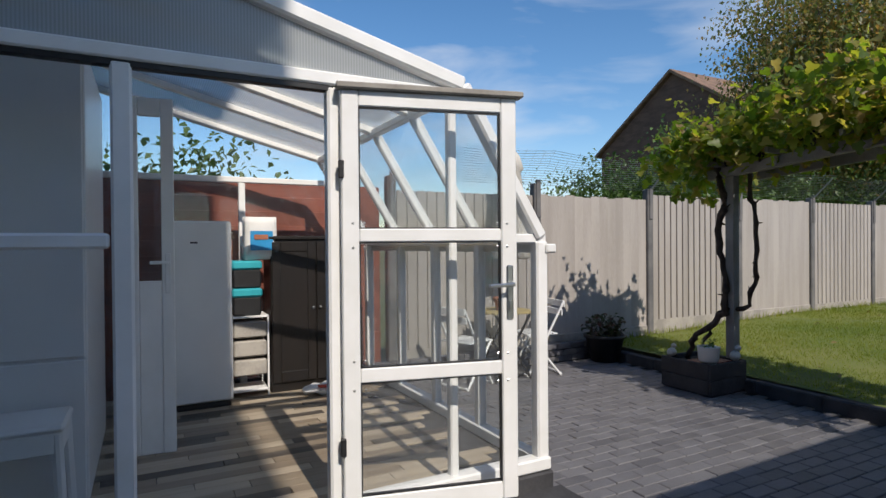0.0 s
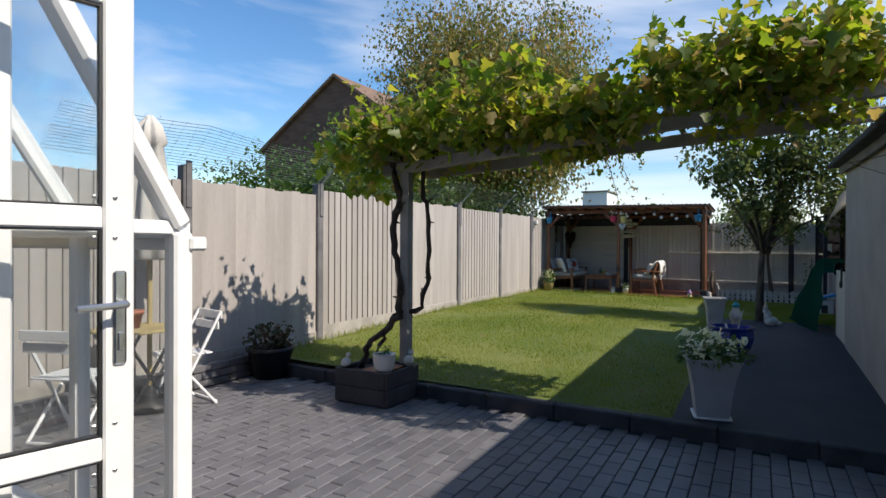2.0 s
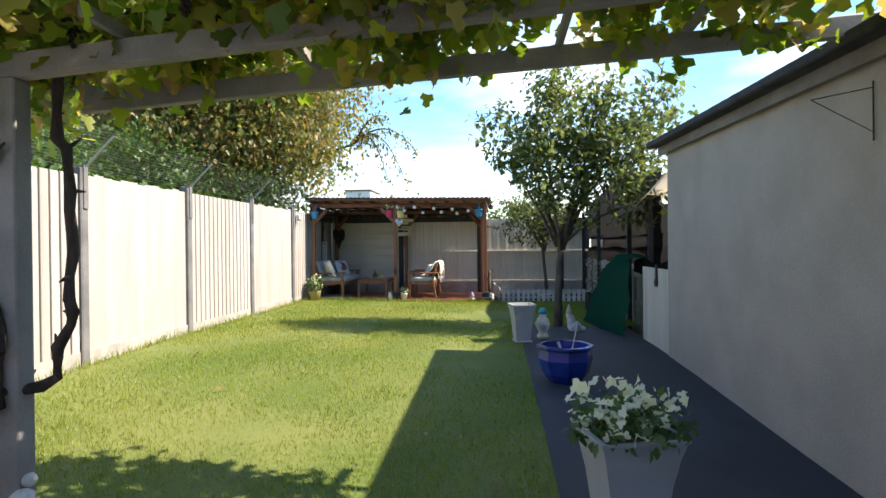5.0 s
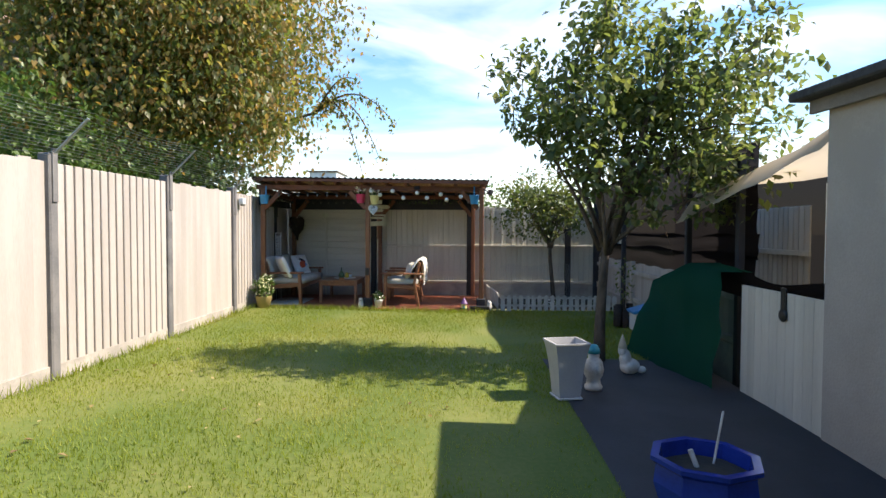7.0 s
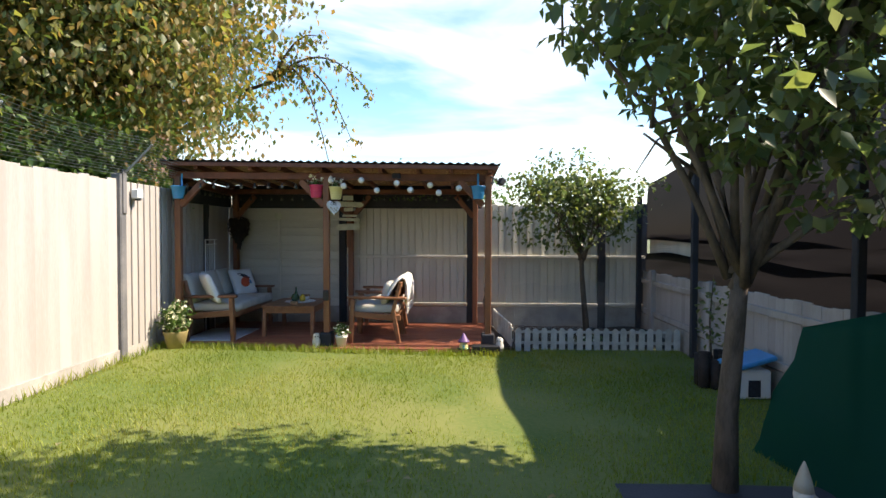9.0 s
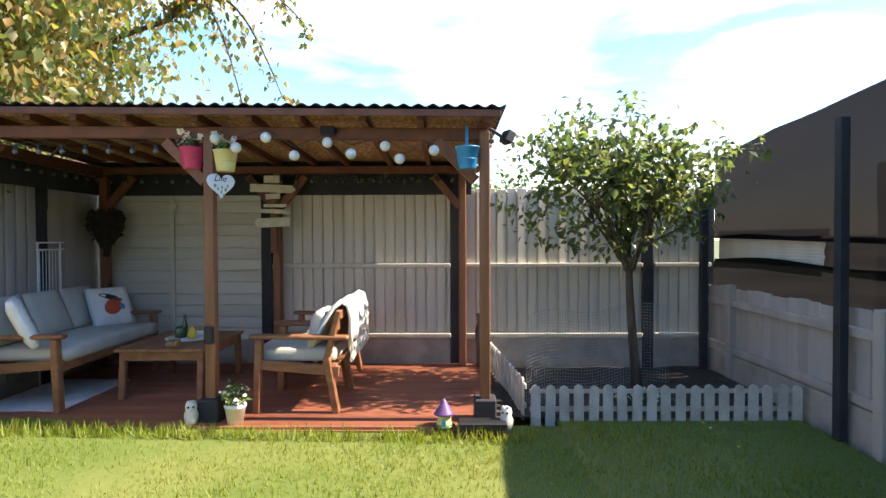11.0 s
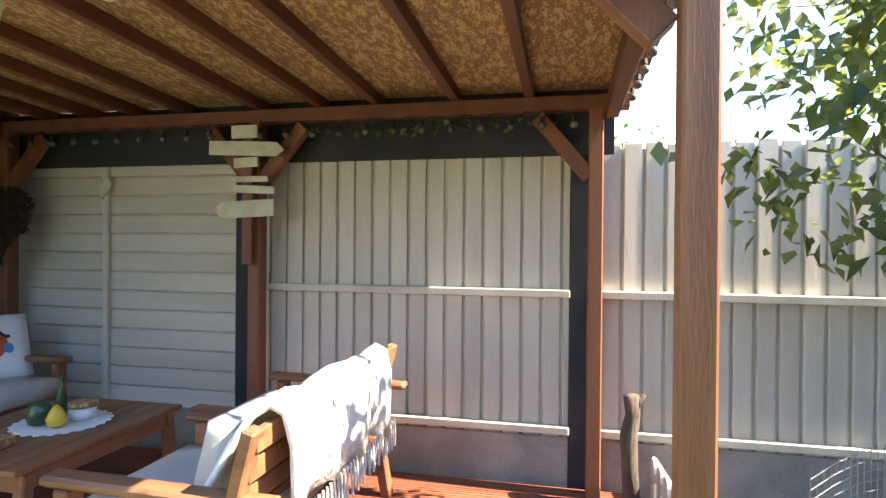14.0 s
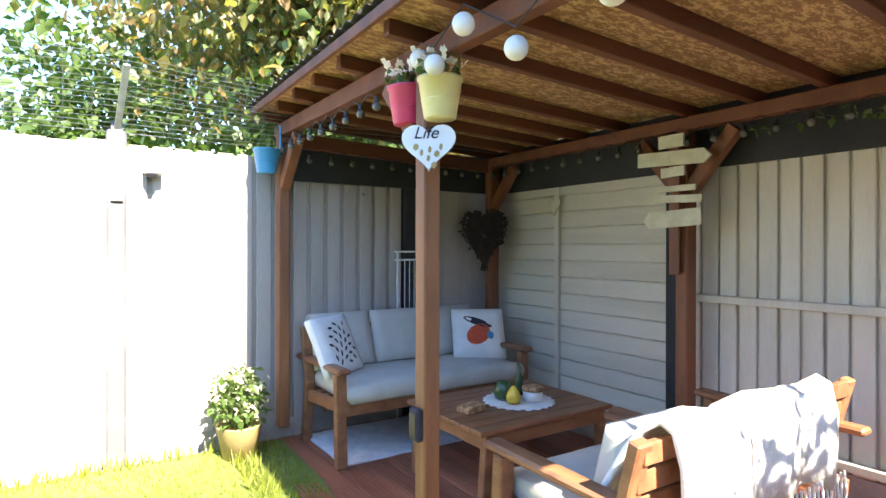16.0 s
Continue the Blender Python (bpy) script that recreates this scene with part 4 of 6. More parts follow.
# ---- trees ----
def tree(name, label, base, trunk, centre, radii, count, per, spread, size, material, seed, limbs=14, r0=0.06, hang=0.5, shell=0.5, shoots=0, rise=(0, 0)):
    rng = np.random.default_rng(seed)
    e = thing(name, label, "tree", base)
    bx = Vector(base)
    pts, mids = clumps(rng, [centre[i] - base[i] for i in range(3)], radii, count, per, spread, shell)
    mid = np.array([centre[i] - base[i] for i in range(3)])
    pts = pts[(((pts - mid) / np.array(radii)) ** 2).sum(1) < 1.25]
    b = B()
    top = Vector(trunk) - bx
    b.tube([(0, 0, -0.1), top * 0.35 + Vector((0.02, 0.01, 0)), top * 0.7 + Vector((-0.02, 0.02, 0)), top], [r0 * 1.3, r0, r0 * 0.85, r0 * 0.7], 10)
    b.done("trunk", M_BARK, e, True)
    b = B()
    order = rng.permutation(count)[:limbs * 3]
    for k, i in enumerate(order):
        q = Vector(mids[i])
        s = top * (0.9 if k < limbs else 1.0) + Vector(rng.normal(0, 0.03, 3))
        if k >= limbs:
            s = s.lerp(Vector(mids[order[k % limbs]]), 0.55)
        mid = s.lerp(q, 0.5) + Vector((0, 0, 0.12 * (q - s).length)) + Vector(rng.normal(0, 0.05, 3)) * (q - s).length
        r = r0 * (0.5 if k < limbs else 0.2)
        b.tube([s, s.lerp(mid, 0.5) + Vector(rng.normal(0, 0.02, 3)), mid, q], [r, r * 0.8, r * 0.55, r * 0.2], 6)
    extra = []
    for i in range(shoots):
        q = Vector(mids[i])
        tip = q + Vector((rng.normal(0, 0.12), rng.normal(0, 0.15), rng.uniform(0.35, 0.8) * radii[2] * 0.6))
        b.tube([q, q.lerp(tip, 0.5) + Vector(rng.normal(0, 0.02, 3)), tip], [0.008, 0.006, 0.003], 5)
        extra += [q.lerp(tip, u) + Vector(rng.normal(0, 0.035, 3)) for u in rng.random(22)]
    b.done("branch", M_BARK, e, True)
    if extra:
        pts = np.concatenate([pts, np.array(extra)])
    if rise[0]:
        floor_z = 1.45 + rise[0] * np.maximum(0, pts[:, 1]) + rise[1] * np.maximum(0, pts[:, 0] + 0.1)
        pts = pts[pts[:, 2] > floor_z]
    scatter("leaf", pts, rng.uniform(size * 0.6, size * 1.3, len(pts)), material, LEAF, e, hang=hang, seed=seed, kind="stuff")
    return e


tree("fruit_tree", "leafy young fruit tree with an airy crown", (8.75, 0.90, 0.15), (8.72, 0.84, 1.45), (8.50, 0.52, 2.68), (0.98, 1.68, 1.48), 225, 38, 0.14, 0.09, M_APPLE, 3, 16, 0.055, shoots=26, rise=(0.95, 1.2))
tree("fruit_tree", "small fruit tree growing in the bed", (13.16, 0.64, 0.2), (13.12, 0.74, 1.35), (13.10, 0.80, 2.00), (0.70, 1.08, 0.66), 125, 34, 0.10, 0.072, M_APPLE, 5, 12, 0.038, shoots=12)
tree("tall_tree", "tall dense tree with reddish hanging leaves beyond the fence", (14.8, 8.6, 0), (14.7, 8.5, 3.0), (14.4, 8.5, 5.3), (3.7, 4.1, 4.2), 950, 118, 0.42, 0.115, M_BIGLEAF, 7, 22, 0.20, 0.9, 0.35)


def shrub(base, radii, count, seed, material=M_SHRUB, size=0.11):
    rng = np.random.default_rng(seed)
    e = thing("shrub", "green leafy garden shrub beyond the fence", "shrub", base, group="shrubs beyond the fence")
    pts, mids = clumps(rng, (0, 0, radii[2]), radii, count, 70, 0.28, 0.4)
    b = B()
    for i in range(10):
        b.tube([(0, 0, 0), Vector(mids[i]) * 0.5 + Vector((0, 0, 0.2)), mids[i]], [0.05, 0.03, 0.01], 6)
    b.done("stem", M_BARK, e, True)
    scatter("leaf", pts, rng.uniform(size * 0.6, size * 1.3, len(pts)), material, LEAF, e, hang=0.4, seed=seed, kind="stuff")


shrub((9.0, 9.6, 0), (1.7, 1.8, 2.25), 240, 11)
shrub((11.2, 8.6, 0), (1.7, 1.5, 1.95), 220, 12)
shrub((13.2, 7.3, 0), (1.5, 1.1, 1.7), 200, 13)
shrub((7.0, 10.4, 0), (1.2, 1.5, 1.75), 120, 14)
shrub((16.3, 3.6, 0), (1.0, 1.3, 1.45), 60, 15)
shrub((18.5, 1.5, 0), (0.9, 1.0, 1.45), 50, 16)
shrub((-1.6, 7.4, 0), (2.0, 0.8, 1.5), 70, 17)
rng = np.random.default_rng(21)
hb3 = thing("hanging_branch", "long drooping reddish branch of the tall tree", "branch", (14.9, 5.4, 4.0))
b, lp = B(), []
for dy, dz, dx in ((-1.7, -0.6, -0.5), (-1.4, -1.3, -0.4), (-1.1, -1.7, -0.6), (-0.9, 0.3, -0.4)):
    cv = [Vector((dx * u, dy * u, 0.5 * math.sin(math.pi * u * 0.8) + dz * u * u)) for u in (i / 10 for i in range(11))]
    cv = [Vector((0.4, 1.8, -0.4))] + cv
    b.tube(cv, [0.03 - 0.0022 * i for i in range(12)], 6)
    for p in cv[2:]:
        for _ in range(16):
            lp.append(p + Vector(rng.normal(0, 0.08, 3)) + Vector((0, 0, -0.05)))
b.done("twig", M_BARK, hb3, True)
scatter("leaf", lp, rng.uniform(0.06, 0.11, len(lp)), M_BIGLEAF, LEAF, hb3, hang=1.0, seed=22, kind="stuff")

# ---- vine arch ----
va = thing("vine_arch", "grey painted timber post and beams carrying a grape vine", "pergola", (2.71, 3.76, 0), kind="structure")
B().box((-0.045, -0.045, 0.3), (0.045, 0.045, 2.06), 0.006).done("post", M_ARCH, va)
B().bar((0.0, 0.25, 2.09), (0.0, -3.78, 2.41), 0.07, 0.10, 0.006).done("beam", M_ARCH, va)
B().bar((0.62, 0.15, 2.12), (0.62, -3.78, 2.36), 0.05, 0.10, 0.006).done("beam", M_ARCH, va)
b = B()
for i in range(7):
    y = 0.1 - 0.6 * i
    b.bar((-0.25, y, 2.19 - 0.075 * y), (0.85, y, 2.19 - 0.06 * y), 0.03, 0.05)
b.done("cross_bar", M_ARCH, va)
vn = thing("grape_vine", "gnarled grape vine with dense yellow-green leaves", "vine", (2.53, 4.0, 0.3))
b = B()
rng = np.random.default_rng(31)


def gnarl(pts, r, w=0.03):
    out = []
    for a, c in zip(pts, pts[1:]):
        for k in range(5):
            out.append(Vector(a).lerp(Vector(c), k / 5) + Vector(rng.normal(0, w * 0.5, 3)))
    out.append(Vector(pts[-1]))
    b.tube(out, [r * (0.8 + 0.45 * rng.random()) for _ in out], 8)
    for p in out[4::2]:
        b.tube([p, p + Vector(rng.normal(0, 0.035, 3))], [r * 0.6, 0.004], 5)


gnarl([(0.0, 0.12, -0.05), (0.02, 0.02, 0.22), (0.1, -0.22, 0.45), (0.12, -0.20, 0.8), (0.13, -0.12, 1.2), (0.12, -0.2, 1.5), (0.14, -0.1, 1.95), (0.2, -0.3, 2.05)], 0.030)
gnarl([(0.03, -0.02, 0.1), (0.12, -0.12, 0.42), (0.22, -0.38, 0.52), (0.24, -0.46, 0.85), (0.25, -0.42, 1.3), (0.26, -0.36, 1.75), (0.25, -0.5, 2.0)], 0.022)
b.tube([Vector((0.25 + 0.05 * math.sin(i), -0.3 - 0.36 * i, 2.0 + 0.026 * i + 0.05 * math.sin(i * 2.2))) for i in range(11)], 0.02, 7)
b.done("stem", M_VINEB, vn, True)
pts = []
for i in range(250):
    y = -3.95 * rng.random() ** 0.92 + 0.2
    hgt = 0.20 + 0.26 * max(0, noise.noise(Vector((y * 1.1, 0.3, 0)))) + (0.10 if -3.7 < y < -2.3 else 0.06 if y > -1.6 else -0.08)
    u = rng.random()
    c = Vector((rng.uniform(-0.45, 0.95), y, 1.98 - 0.05 * y + hgt * (0.05 + 1.05 * u ** 1.4) - (0.15 if rng.random() < 0.2 else 0)))
    c.z = min(c.z, 2.42 - 0.9 * max(0, y + 0.5))
    pts += [c + Vector(rng.normal(0, 1, 3)) * 0.09 for _ in range(30)]
for y, h in ((-3.2, 0.85), (-2.25, 0.75), (-1.55, 0.8), (-3.5, 0.75), (-1.2, 0.6), (-2.9, 0.8), (-0.1, 0.6)):
    for k in range(16):
        pts.append(Vector((0.1 + 0.03 * k * math.sin(y * 9), y + 0.02 * k * math.cos(y * 7), 1.95 + 0.85 * h * k / 15 + 0.1)) + Vector(rng.normal(0, 0.035, 3)))
for k in range(150):
    pts.append(Vector((rng.normal(0.1, 0.12), rng.normal(0.1, 0.13), rng.uniform(1.55, 2.3))))
scatter("leaf", pts, rng.uniform(0.05, 0.105, len(pts)), M_VINE, LOBED, vn, hang=0.6, seed=33, kind="stuff")
b = B()
for i in range(14):
    c = Vector((rng.uniform(-0.1, 0.5), -3.7 * rng.random(), 1.93))
    c.z -= 0.07 * c.y
    for k in range(26):
        d = k / 26
        b.ball(c + Vector(rng.normal(0, 0.022 * (1.1 - d), 3)) - Vector((0, 0, 0.10 * d)), 0.010, sub=1)
b.done("grapes", M_WICK, vn, True, "bunches of dark grapes", "stuff")
pbx = thing("planter_box", "low dark timber planter box with a raised end", "planter", (2.50, 3.94, 0))
pbx.matrix_basis = pose(2.50, 3.94, 0) @ Matrix.Diagonal((0.85, 0.86, 1.06, 1))
pk = box_mesh("planter_plank", (0.60, 0.04, 0.135), M_BOXT, 0.006)
for z in (0.075, 0.215):
    piece("plank", pk, pbx, (0.0, 0.30, z)), piece("plank", pk, pbx, (0.0, -0.32, z))
    piece("plank", pk, pbx, (-0.29, -0.01, z), rz=90), piece("plank", pk, pbx, (0.29, -0.01, z), rz=90)
B().box((-0.27, -0.30, 0.05), (0.27, 0.28, 0.24), 0.01).done("soil", M_EARTH, pbx)
for k in range(5):
    B().box((-0.16 + 0.085 * k, -0.20, 0.245), (-0.09 + 0.085 * k, 0.08, 0.262), 0.004).done("slat", M_DECK, pbx)

# ---- lean-to conservatory ----
FZ, WY, FARY, CX, KX = 0.20, 2.72, 5.40, -0.40, -0.88
cs = thing("conservatory", "white framed glass lean-to conservatory", "conservatory", (0, 0, 0), kind="structure")
B().box((-4.7, WY - 0.06, 0.0), (CX + 0.05, FARY + 0.06, FZ - 0.014), 0.01).box((-1.6, WY - 0.36, -0.02), (CX + 0.1, WY - 0.05, 0.10), 0.012).done("base", M_KERB, cs)


def frame_bar(p, q, w=0.06, h=0.06, up=(0, 0, 1), name="frame"):
    return B().bar(p, q, w, h, 0.008, up).done(name, M_WHITE, cs)


HX = -1.56
for x, w in ((CX, 0.075), (HX, 0.06), (-2.395, 0.075)):
    B().box((x - w / 2, WY - 0.035, FZ), (x + w / 2, WY + 0.035, 1.44 if x == CX else 2.14), 0.01).done("mullion", M_WHITE, cs)
B().box((-0.97, WY - 0.025, FZ), (-0.925, WY + 0.025, 2.14), 0.008).done("mullion", M_WHITE, cs)
B().box((HX, WY - 0.05, FZ - 0.01), (CX + 0.04, WY + 0.04, FZ + 0.06), 0.008).done("sill", M_WHITE, cs)
B().box((CX - 0.04, WY + 0.04, FZ - 0.01), (CX + 0.045, FARY + 0.04, FZ + 0.06), 0.008).done("sill", M_WHITE, cs)
B().box((-4.7, WY - 0.04, 2.145), (KX + 0.1, WY + 0.03, 2.205), 0.008).done("beam", M_WHITE, cs)
B().box((-4.7, WY - 0.03, 2.12), (HX, WY + 0.02, 2.144), 0.002).done("seal", M_BLACK, cs)
B().box((-4.7, WY - 0.04, 1.42), (-2.44, WY + 0.03, 1.48), 0.01).done("rail", M_WHITE, cs)
B().box((HX + 0.03, WY - 0.02, 1.43), (CX - 0.03, WY + 0.02, 1.48), 0.006).done("rail", M_WHITE, cs)
RIDGE = (-4.7, 3.22)
for i, y in enumerate((WY, 3.35, 3.98, 4.62, FARY)):
    w = 0.085 if i in (0, 4) else 0.05
    B().bar((RIDGE[0], y, RIDGE[1]), (KX, y, 2.235), w, 0.075, 0.012).done("rafter", M_WHITE, cs)
    B().bar((KX, y, 2.235), (CX, y, 1.46), w, 0.065, 0.012, up=(1, 0, 0.6)).done("rafter", M_WHITE, cs)
    if 0 < i < 4:
        B().box((CX - 0.03, y - 0.03, FZ), (CX + 0.03, y + 0.03, 1.44), 0.008).done("mullion", M_WHITE, cs)
frame_bar((KX, WY, 2.215), (KX, FARY, 2.215), 0.06, 0.05, name="purlin")
frame_bar((CX, WY - 0.02, 1.45), (CX, FARY, 1.45), 0.075, 0.06, name="eave")
frame_bar((CX + 0.05, WY - 0.05, 1.40), (CX + 0.05, FARY, 1.40), 0.07, 0.05, name="gutter")
B().box((-4.7, FARY - 0.03, 1.98), (KX + 0.1, FARY + 0.03, 2.03), 0.006).box((-1.60, FARY - 0.025, FZ), (-1.545, FARY + 0.025, 2.03), 0.006).box((CX - 0.04, FARY - 0.04, FZ), (CX + 0.03, FARY + 0.03, 1.44), 0.008).done("mullion", M_WHITE, cs)


def pane(corners, material, name="pane"):
    b = B()
    vs = [Vector(c) for c in corners]
    n = (vs[1] - vs[0]).cross(vs[2] - vs[0]).normalized() * 0.003
    f = [b.bm.verts.new(v + n) for v in vs]
    k = [b.bm.verts.new(v - n) for v in vs]
    b.bm.faces.new(f), b.bm.faces.new(k[::-1])
    for i in range(len(vs)):
        j = (i + 1) % len(vs)
        b.bm.faces.new((f[j], f[i], k[i], k[j]))
    ob = b.done(name, material, cs)
    ob.visible_shadow = False
    return ob


ys = (WY, 3.35, 3.98, 4.62, FARY)
for a, c in zip(ys, ys[1:]):
    pane([(RIDGE[0], a + 0.03, RIDGE[1]), (KX, a + 0.03, 2.25), (KX, c - 0.03, 2.25), (RIDGE[0], c - 0.03, RIDGE[1])], M_POLY, "roof_panel")
    pane([(KX, a + 0.03, 2.24), (CX, a + 0.03, 1.47), (CX, c - 0.03, 1.47), (KX, c - 0.03, 2.24)], M_GLASS)
    pane([(CX, a + 0.03, FZ + 0.06), (CX, c - 0.03, FZ + 0.06), (CX, c - 0.03, 1.42), (CX, a + 0.03, 1.42)], M_GLASS)
pane([(-4.65, WY, 2.2), (KX - 0.05, WY, 2.2), (-4.65, WY, 3.18)], M_POLY, "gable_panel")
pane([(-4.65, FARY, 2.03), (KX + 0.08, FARY, 2.03), (KX, FARY, 2.2), (-4.65, FARY, 3.18)], M_GLASS)
pane([(-4.65, FARY, FZ), (CX, FARY, FZ), (CX, FARY, 1.44), (KX, FARY, 1.98), (-4.65, FARY, 1.98)], M_GLASS)
pane([(HX + 0.03, WY, FZ + 0.06), (-0.97, WY, FZ + 0.06), (-0.97, WY, 1.43), (HX + 0.03, WY, 1.43)], M_GLASS)
pane([(-0.925, WY, FZ + 0.06), (CX - 0.04, WY, FZ + 0.06), (CX - 0.04, WY, 1.43), (-0.925, WY, 1.43)], M_GLASS)
pane([(HX + 0.03, WY, 1.48), (CX - 0.04, WY, 1.48), (KX, WY, 2.14), (HX + 0.03, WY, 2.14)], M_GLASS)
pane([(-4.65, WY, FZ), (-2.44, WY, FZ), (-2.44, WY, 1.42), (-4.65, WY, 1.42)], M_GLASS)
pane([(-4.65, WY, 1.48), (-2.44, WY, 1.48), (-2.44, WY, 2.12), (-4.65, WY, 2.12)], M_GLASS)

dj = thing("glazed_door", "white framed glazed door standing open with lever handle", "door", (HX + 0.02, WY - 0.06, FZ + 0.005), -13.5, kind="structure")
W, HH = 0.83, 1.915
b = B()
b.box((0, -0.022, 0), (0.078, 0.022, HH), 0.006).box((W - 0.078, -0.022, 0), (W, 0.022, HH), 0.006)
b.done("stile", M_WHITE, dj)
b = B()
for z0, z1 in ((0, 0.085), (0.60, 0.665), (1.235, 1.295), (HH - 0.07, HH)):
    b.box((0.079, -0.02, z0), (W - 0.079, 0.02, z1), 0.005)
b.done("cross_rail", M_WHITE, dj)
b = B()
for z0, z1 in ((0.085, 0.60), (0.665, 1.235), (1.295, HH - 0.07)):
    b.box((0.078, -0.004, z0), (W - 0.078, 0.004, z1), 0)
b.done("glass", M_GLASS, dj).visible_shadow = False
b = B()
for z0, z1 in ((0.085, 0.60), (0.665, 1.235), (1.295, HH - 0.07)):
    for x in (0.079, W - 0.085):
        b.box((x, -0.012, z0), (x + 0.006, 0.012, z1), 0)
    b.box((0.085, -0.012, z0), (W - 0.085, 0.012, z0 + 0.006), 0).box((0.085, -0.012, z1 - 0.006), (W - 0.085, 0.012, z1), 0)
b.done("gasket", M_BLACK, dj)
B().box((-0.02, -0.05, HH + 0.002), (W + 0.03, 0.02, HH + 0.03), 0.005).done("drip_bar", M_GUTTER, dj)
B().box((W - 0.055, -0.03, 0.86), (W - 0.022, -0.021, 1.12), 0.006).bar((W - 0.04, -0.03, 1.03), (W - 0.04, -0.075, 1.03), 0.02, 0.02).bar((W - 0.03, -0.075, 1.03), (W - 0.16, -0.075, 1.025), 0.018, 0.018, 0.006).box((W - 0.045, -0.036, 0.90), (W - 0.032, -0.029, 0.95), 0.002).done("handle", M_CHROME, dj)
B().box((-0.012, -0.035, 0.28), (0.012, 0.0, 0.36), 0.004).box((-0.012, -0.035, 1.52), (0.012, 0.0, 1.60), 0.004).done("hinge", M_BLACK, dj)
b = B()
for z in (0.57, 0.70, 1.21, 1.32):
    for x in (0.10, W - 0.10, 0.05, W - 0.05):
        b.ball((x, -0.023, z), 0.007, 1, 0.4, 1, 1)
b.done("screw", M_CHROME, dj, label="small steel screw heads", kind="stuff")

# inside
idr = thing("inner_door", "white half-glazed inner door standing ajar", "door", (-2.40, 3.98, FZ), -4, kind="structure")
idr.matrix_basis = pose(-2.40, 3.98, FZ, 0, 0, -4) @ Matrix.Diagonal((0.76, 1, 1.08, 1))
B().box((0, -0.02, 0), (0.06, 0.02, 1.95), 0.005).box((0.22, -0.02, 0), (0.31, 0.02, 1.95), 0.005).box((0.061, -0.015, 0.0), (0.219, 0.015, 0.95), 0.005).box((0.061, -0.015, 1.85), (0.219, 0.015, 1.95), 0.005).done("leaf", M_WHITE, idr)
B().box((0.06, -0.004, 0.95), (0.22, 0.004, 1.85), 0).done("glass", M_GLASS, idr)
B().bar((0.26, -0.06, 1.05), (0.14, -0.06, 1.05), 0.018, 0.018).bar((0.265, -0.02, 1.05), (0.265, -0.06, 1.05), 0.015, 0.015).box((0.245, -0.03, 0.88), (0.285, -0.02, 1.10), 0.004).done("handle", M_APPL, idr)
fg = thing("fridge", "tall white upright fridge", "fridge", (-1.945, 4.80, FZ))
B().box((-0.21, 0.05, 0.04), (0.21, 0.48, 1.42), 0.012).done("body", M_APPL, fg)
B().box((-0.21, 0.0, 0.05), (0.21, 0.045, 1.42), 0.015).done("door", M_APPL, fg)
B().box((-0.2, 0.03, 0.0), (0.2, 0.4, 0.04), 0.004).done("plinth", M_BLACK, fg)
B().box((-0.08, -0.003, 1.25), (-0.03, 0.001, 1.262), 0).done("badge", M_INK, fg)
du = thing("drawer_unit", "white framed storage drawer unit with grey wicker drawers", "drawers", (-1.57, 5.02, FZ))
b = B()
for x in (-0.15, 0.135):
    for y in (0, 0.27):
        b.box((x, y, 0), (x + 0.015, y + 0.015, 0.66), 0.003)
for z in (0.04, 0.64):
    b.box((-0.15, 0, z), (0.15, 0.285, z + 0.018), 0.003)
b.done("frame", M_WHITE, du)
for i in range(3):
    B().box((-0.13, -0.005, 0.17 + 0.155 * i), (0.13, 0.26, 0.30 + 0.155 * i), 0.012).done("drawer", M_GRAVEL, du)
for i in range(2):
    o = thing("storage_box", "black storage tub with a teal lid", "box", (-1.59, 5.14, FZ + 0.66 + 0.225 * i), group="stacked tubs")
    B().box((-0.11, -0.12, 0), (0.11, 0.12, 0.15), 0.012).done("tub", M_BLACK, o)
    B().box((-0.12, -0.13, 0.15), (0.12, 0.13, 0.223), 0.016).done("lid", M_TEAL, o)
o = thing("paper_pack", "white and blue plastic pack of paper rolls", "package", (-1.47, 5.14, FZ + 1.112))
B().soft((-0.13, -0.1, 0), (0.13, 0.1, 0.36), 0.2).done("wrap", M_PAPER, o, True)
B().box((-0.09, -0.108, 0.08), (0.09, -0.104, 0.24), 0.0).done("print", M_BLUE, o)
B().box((-0.06, -0.113, 0.17), (0.05, -0.109, 0.21), 0.0).done("bar", M_TERRA, o)
wd = thing("wardrobe", "dark black-brown wooden wardrobe with panelled doors", "wardrobe", (-1.02, 5.03, FZ))
B().box((-0.38, 0.02, 0.0), (0.38, 0.34, 1.28), 0.006).box((-0.40, 0.0, 1.28), (0.40, 0.35, 1.31), 0.006).done("body", M_DARKW, wd)
for s in (-1, 1):
    x0, x1 = (-0.37, -0.005) if s < 0 else (0.005, 0.37)
    B().box((x0, -0.002, 0.08), (x0 + 0.07, 0.018, 1.26), 0.004).box((x1 - 0.07, -0.002, 0.08), (x1, 0.018, 1.26), 0.004).box((x0 + 0.07, -0.002, 1.18), (x1 - 0.07, 0.018, 1.26), 0.004).box((x0 + 0.07, -0.002, 0.08), (x1 - 0.07, 0.018, 0.17), 0.004).box((x0 + 0.07, 0.006, 0.17), (x1 - 0.07, 0.018, 1.18), 0).done("door", M_DARKW, wd)
for x in (-0.03, 0.03):
    B().ball((x, -0.015, 0.70), 0.014).done("knob", M_CHROME, wd)
o = thing("plastic_bag", "crumpled clear plastic bag with red print on the floor", "bag", (-1.0, 4.85, FZ))
b = B().ball((0, 0, 0.04), 0.20, 1, 0.55, 0.22, 3)
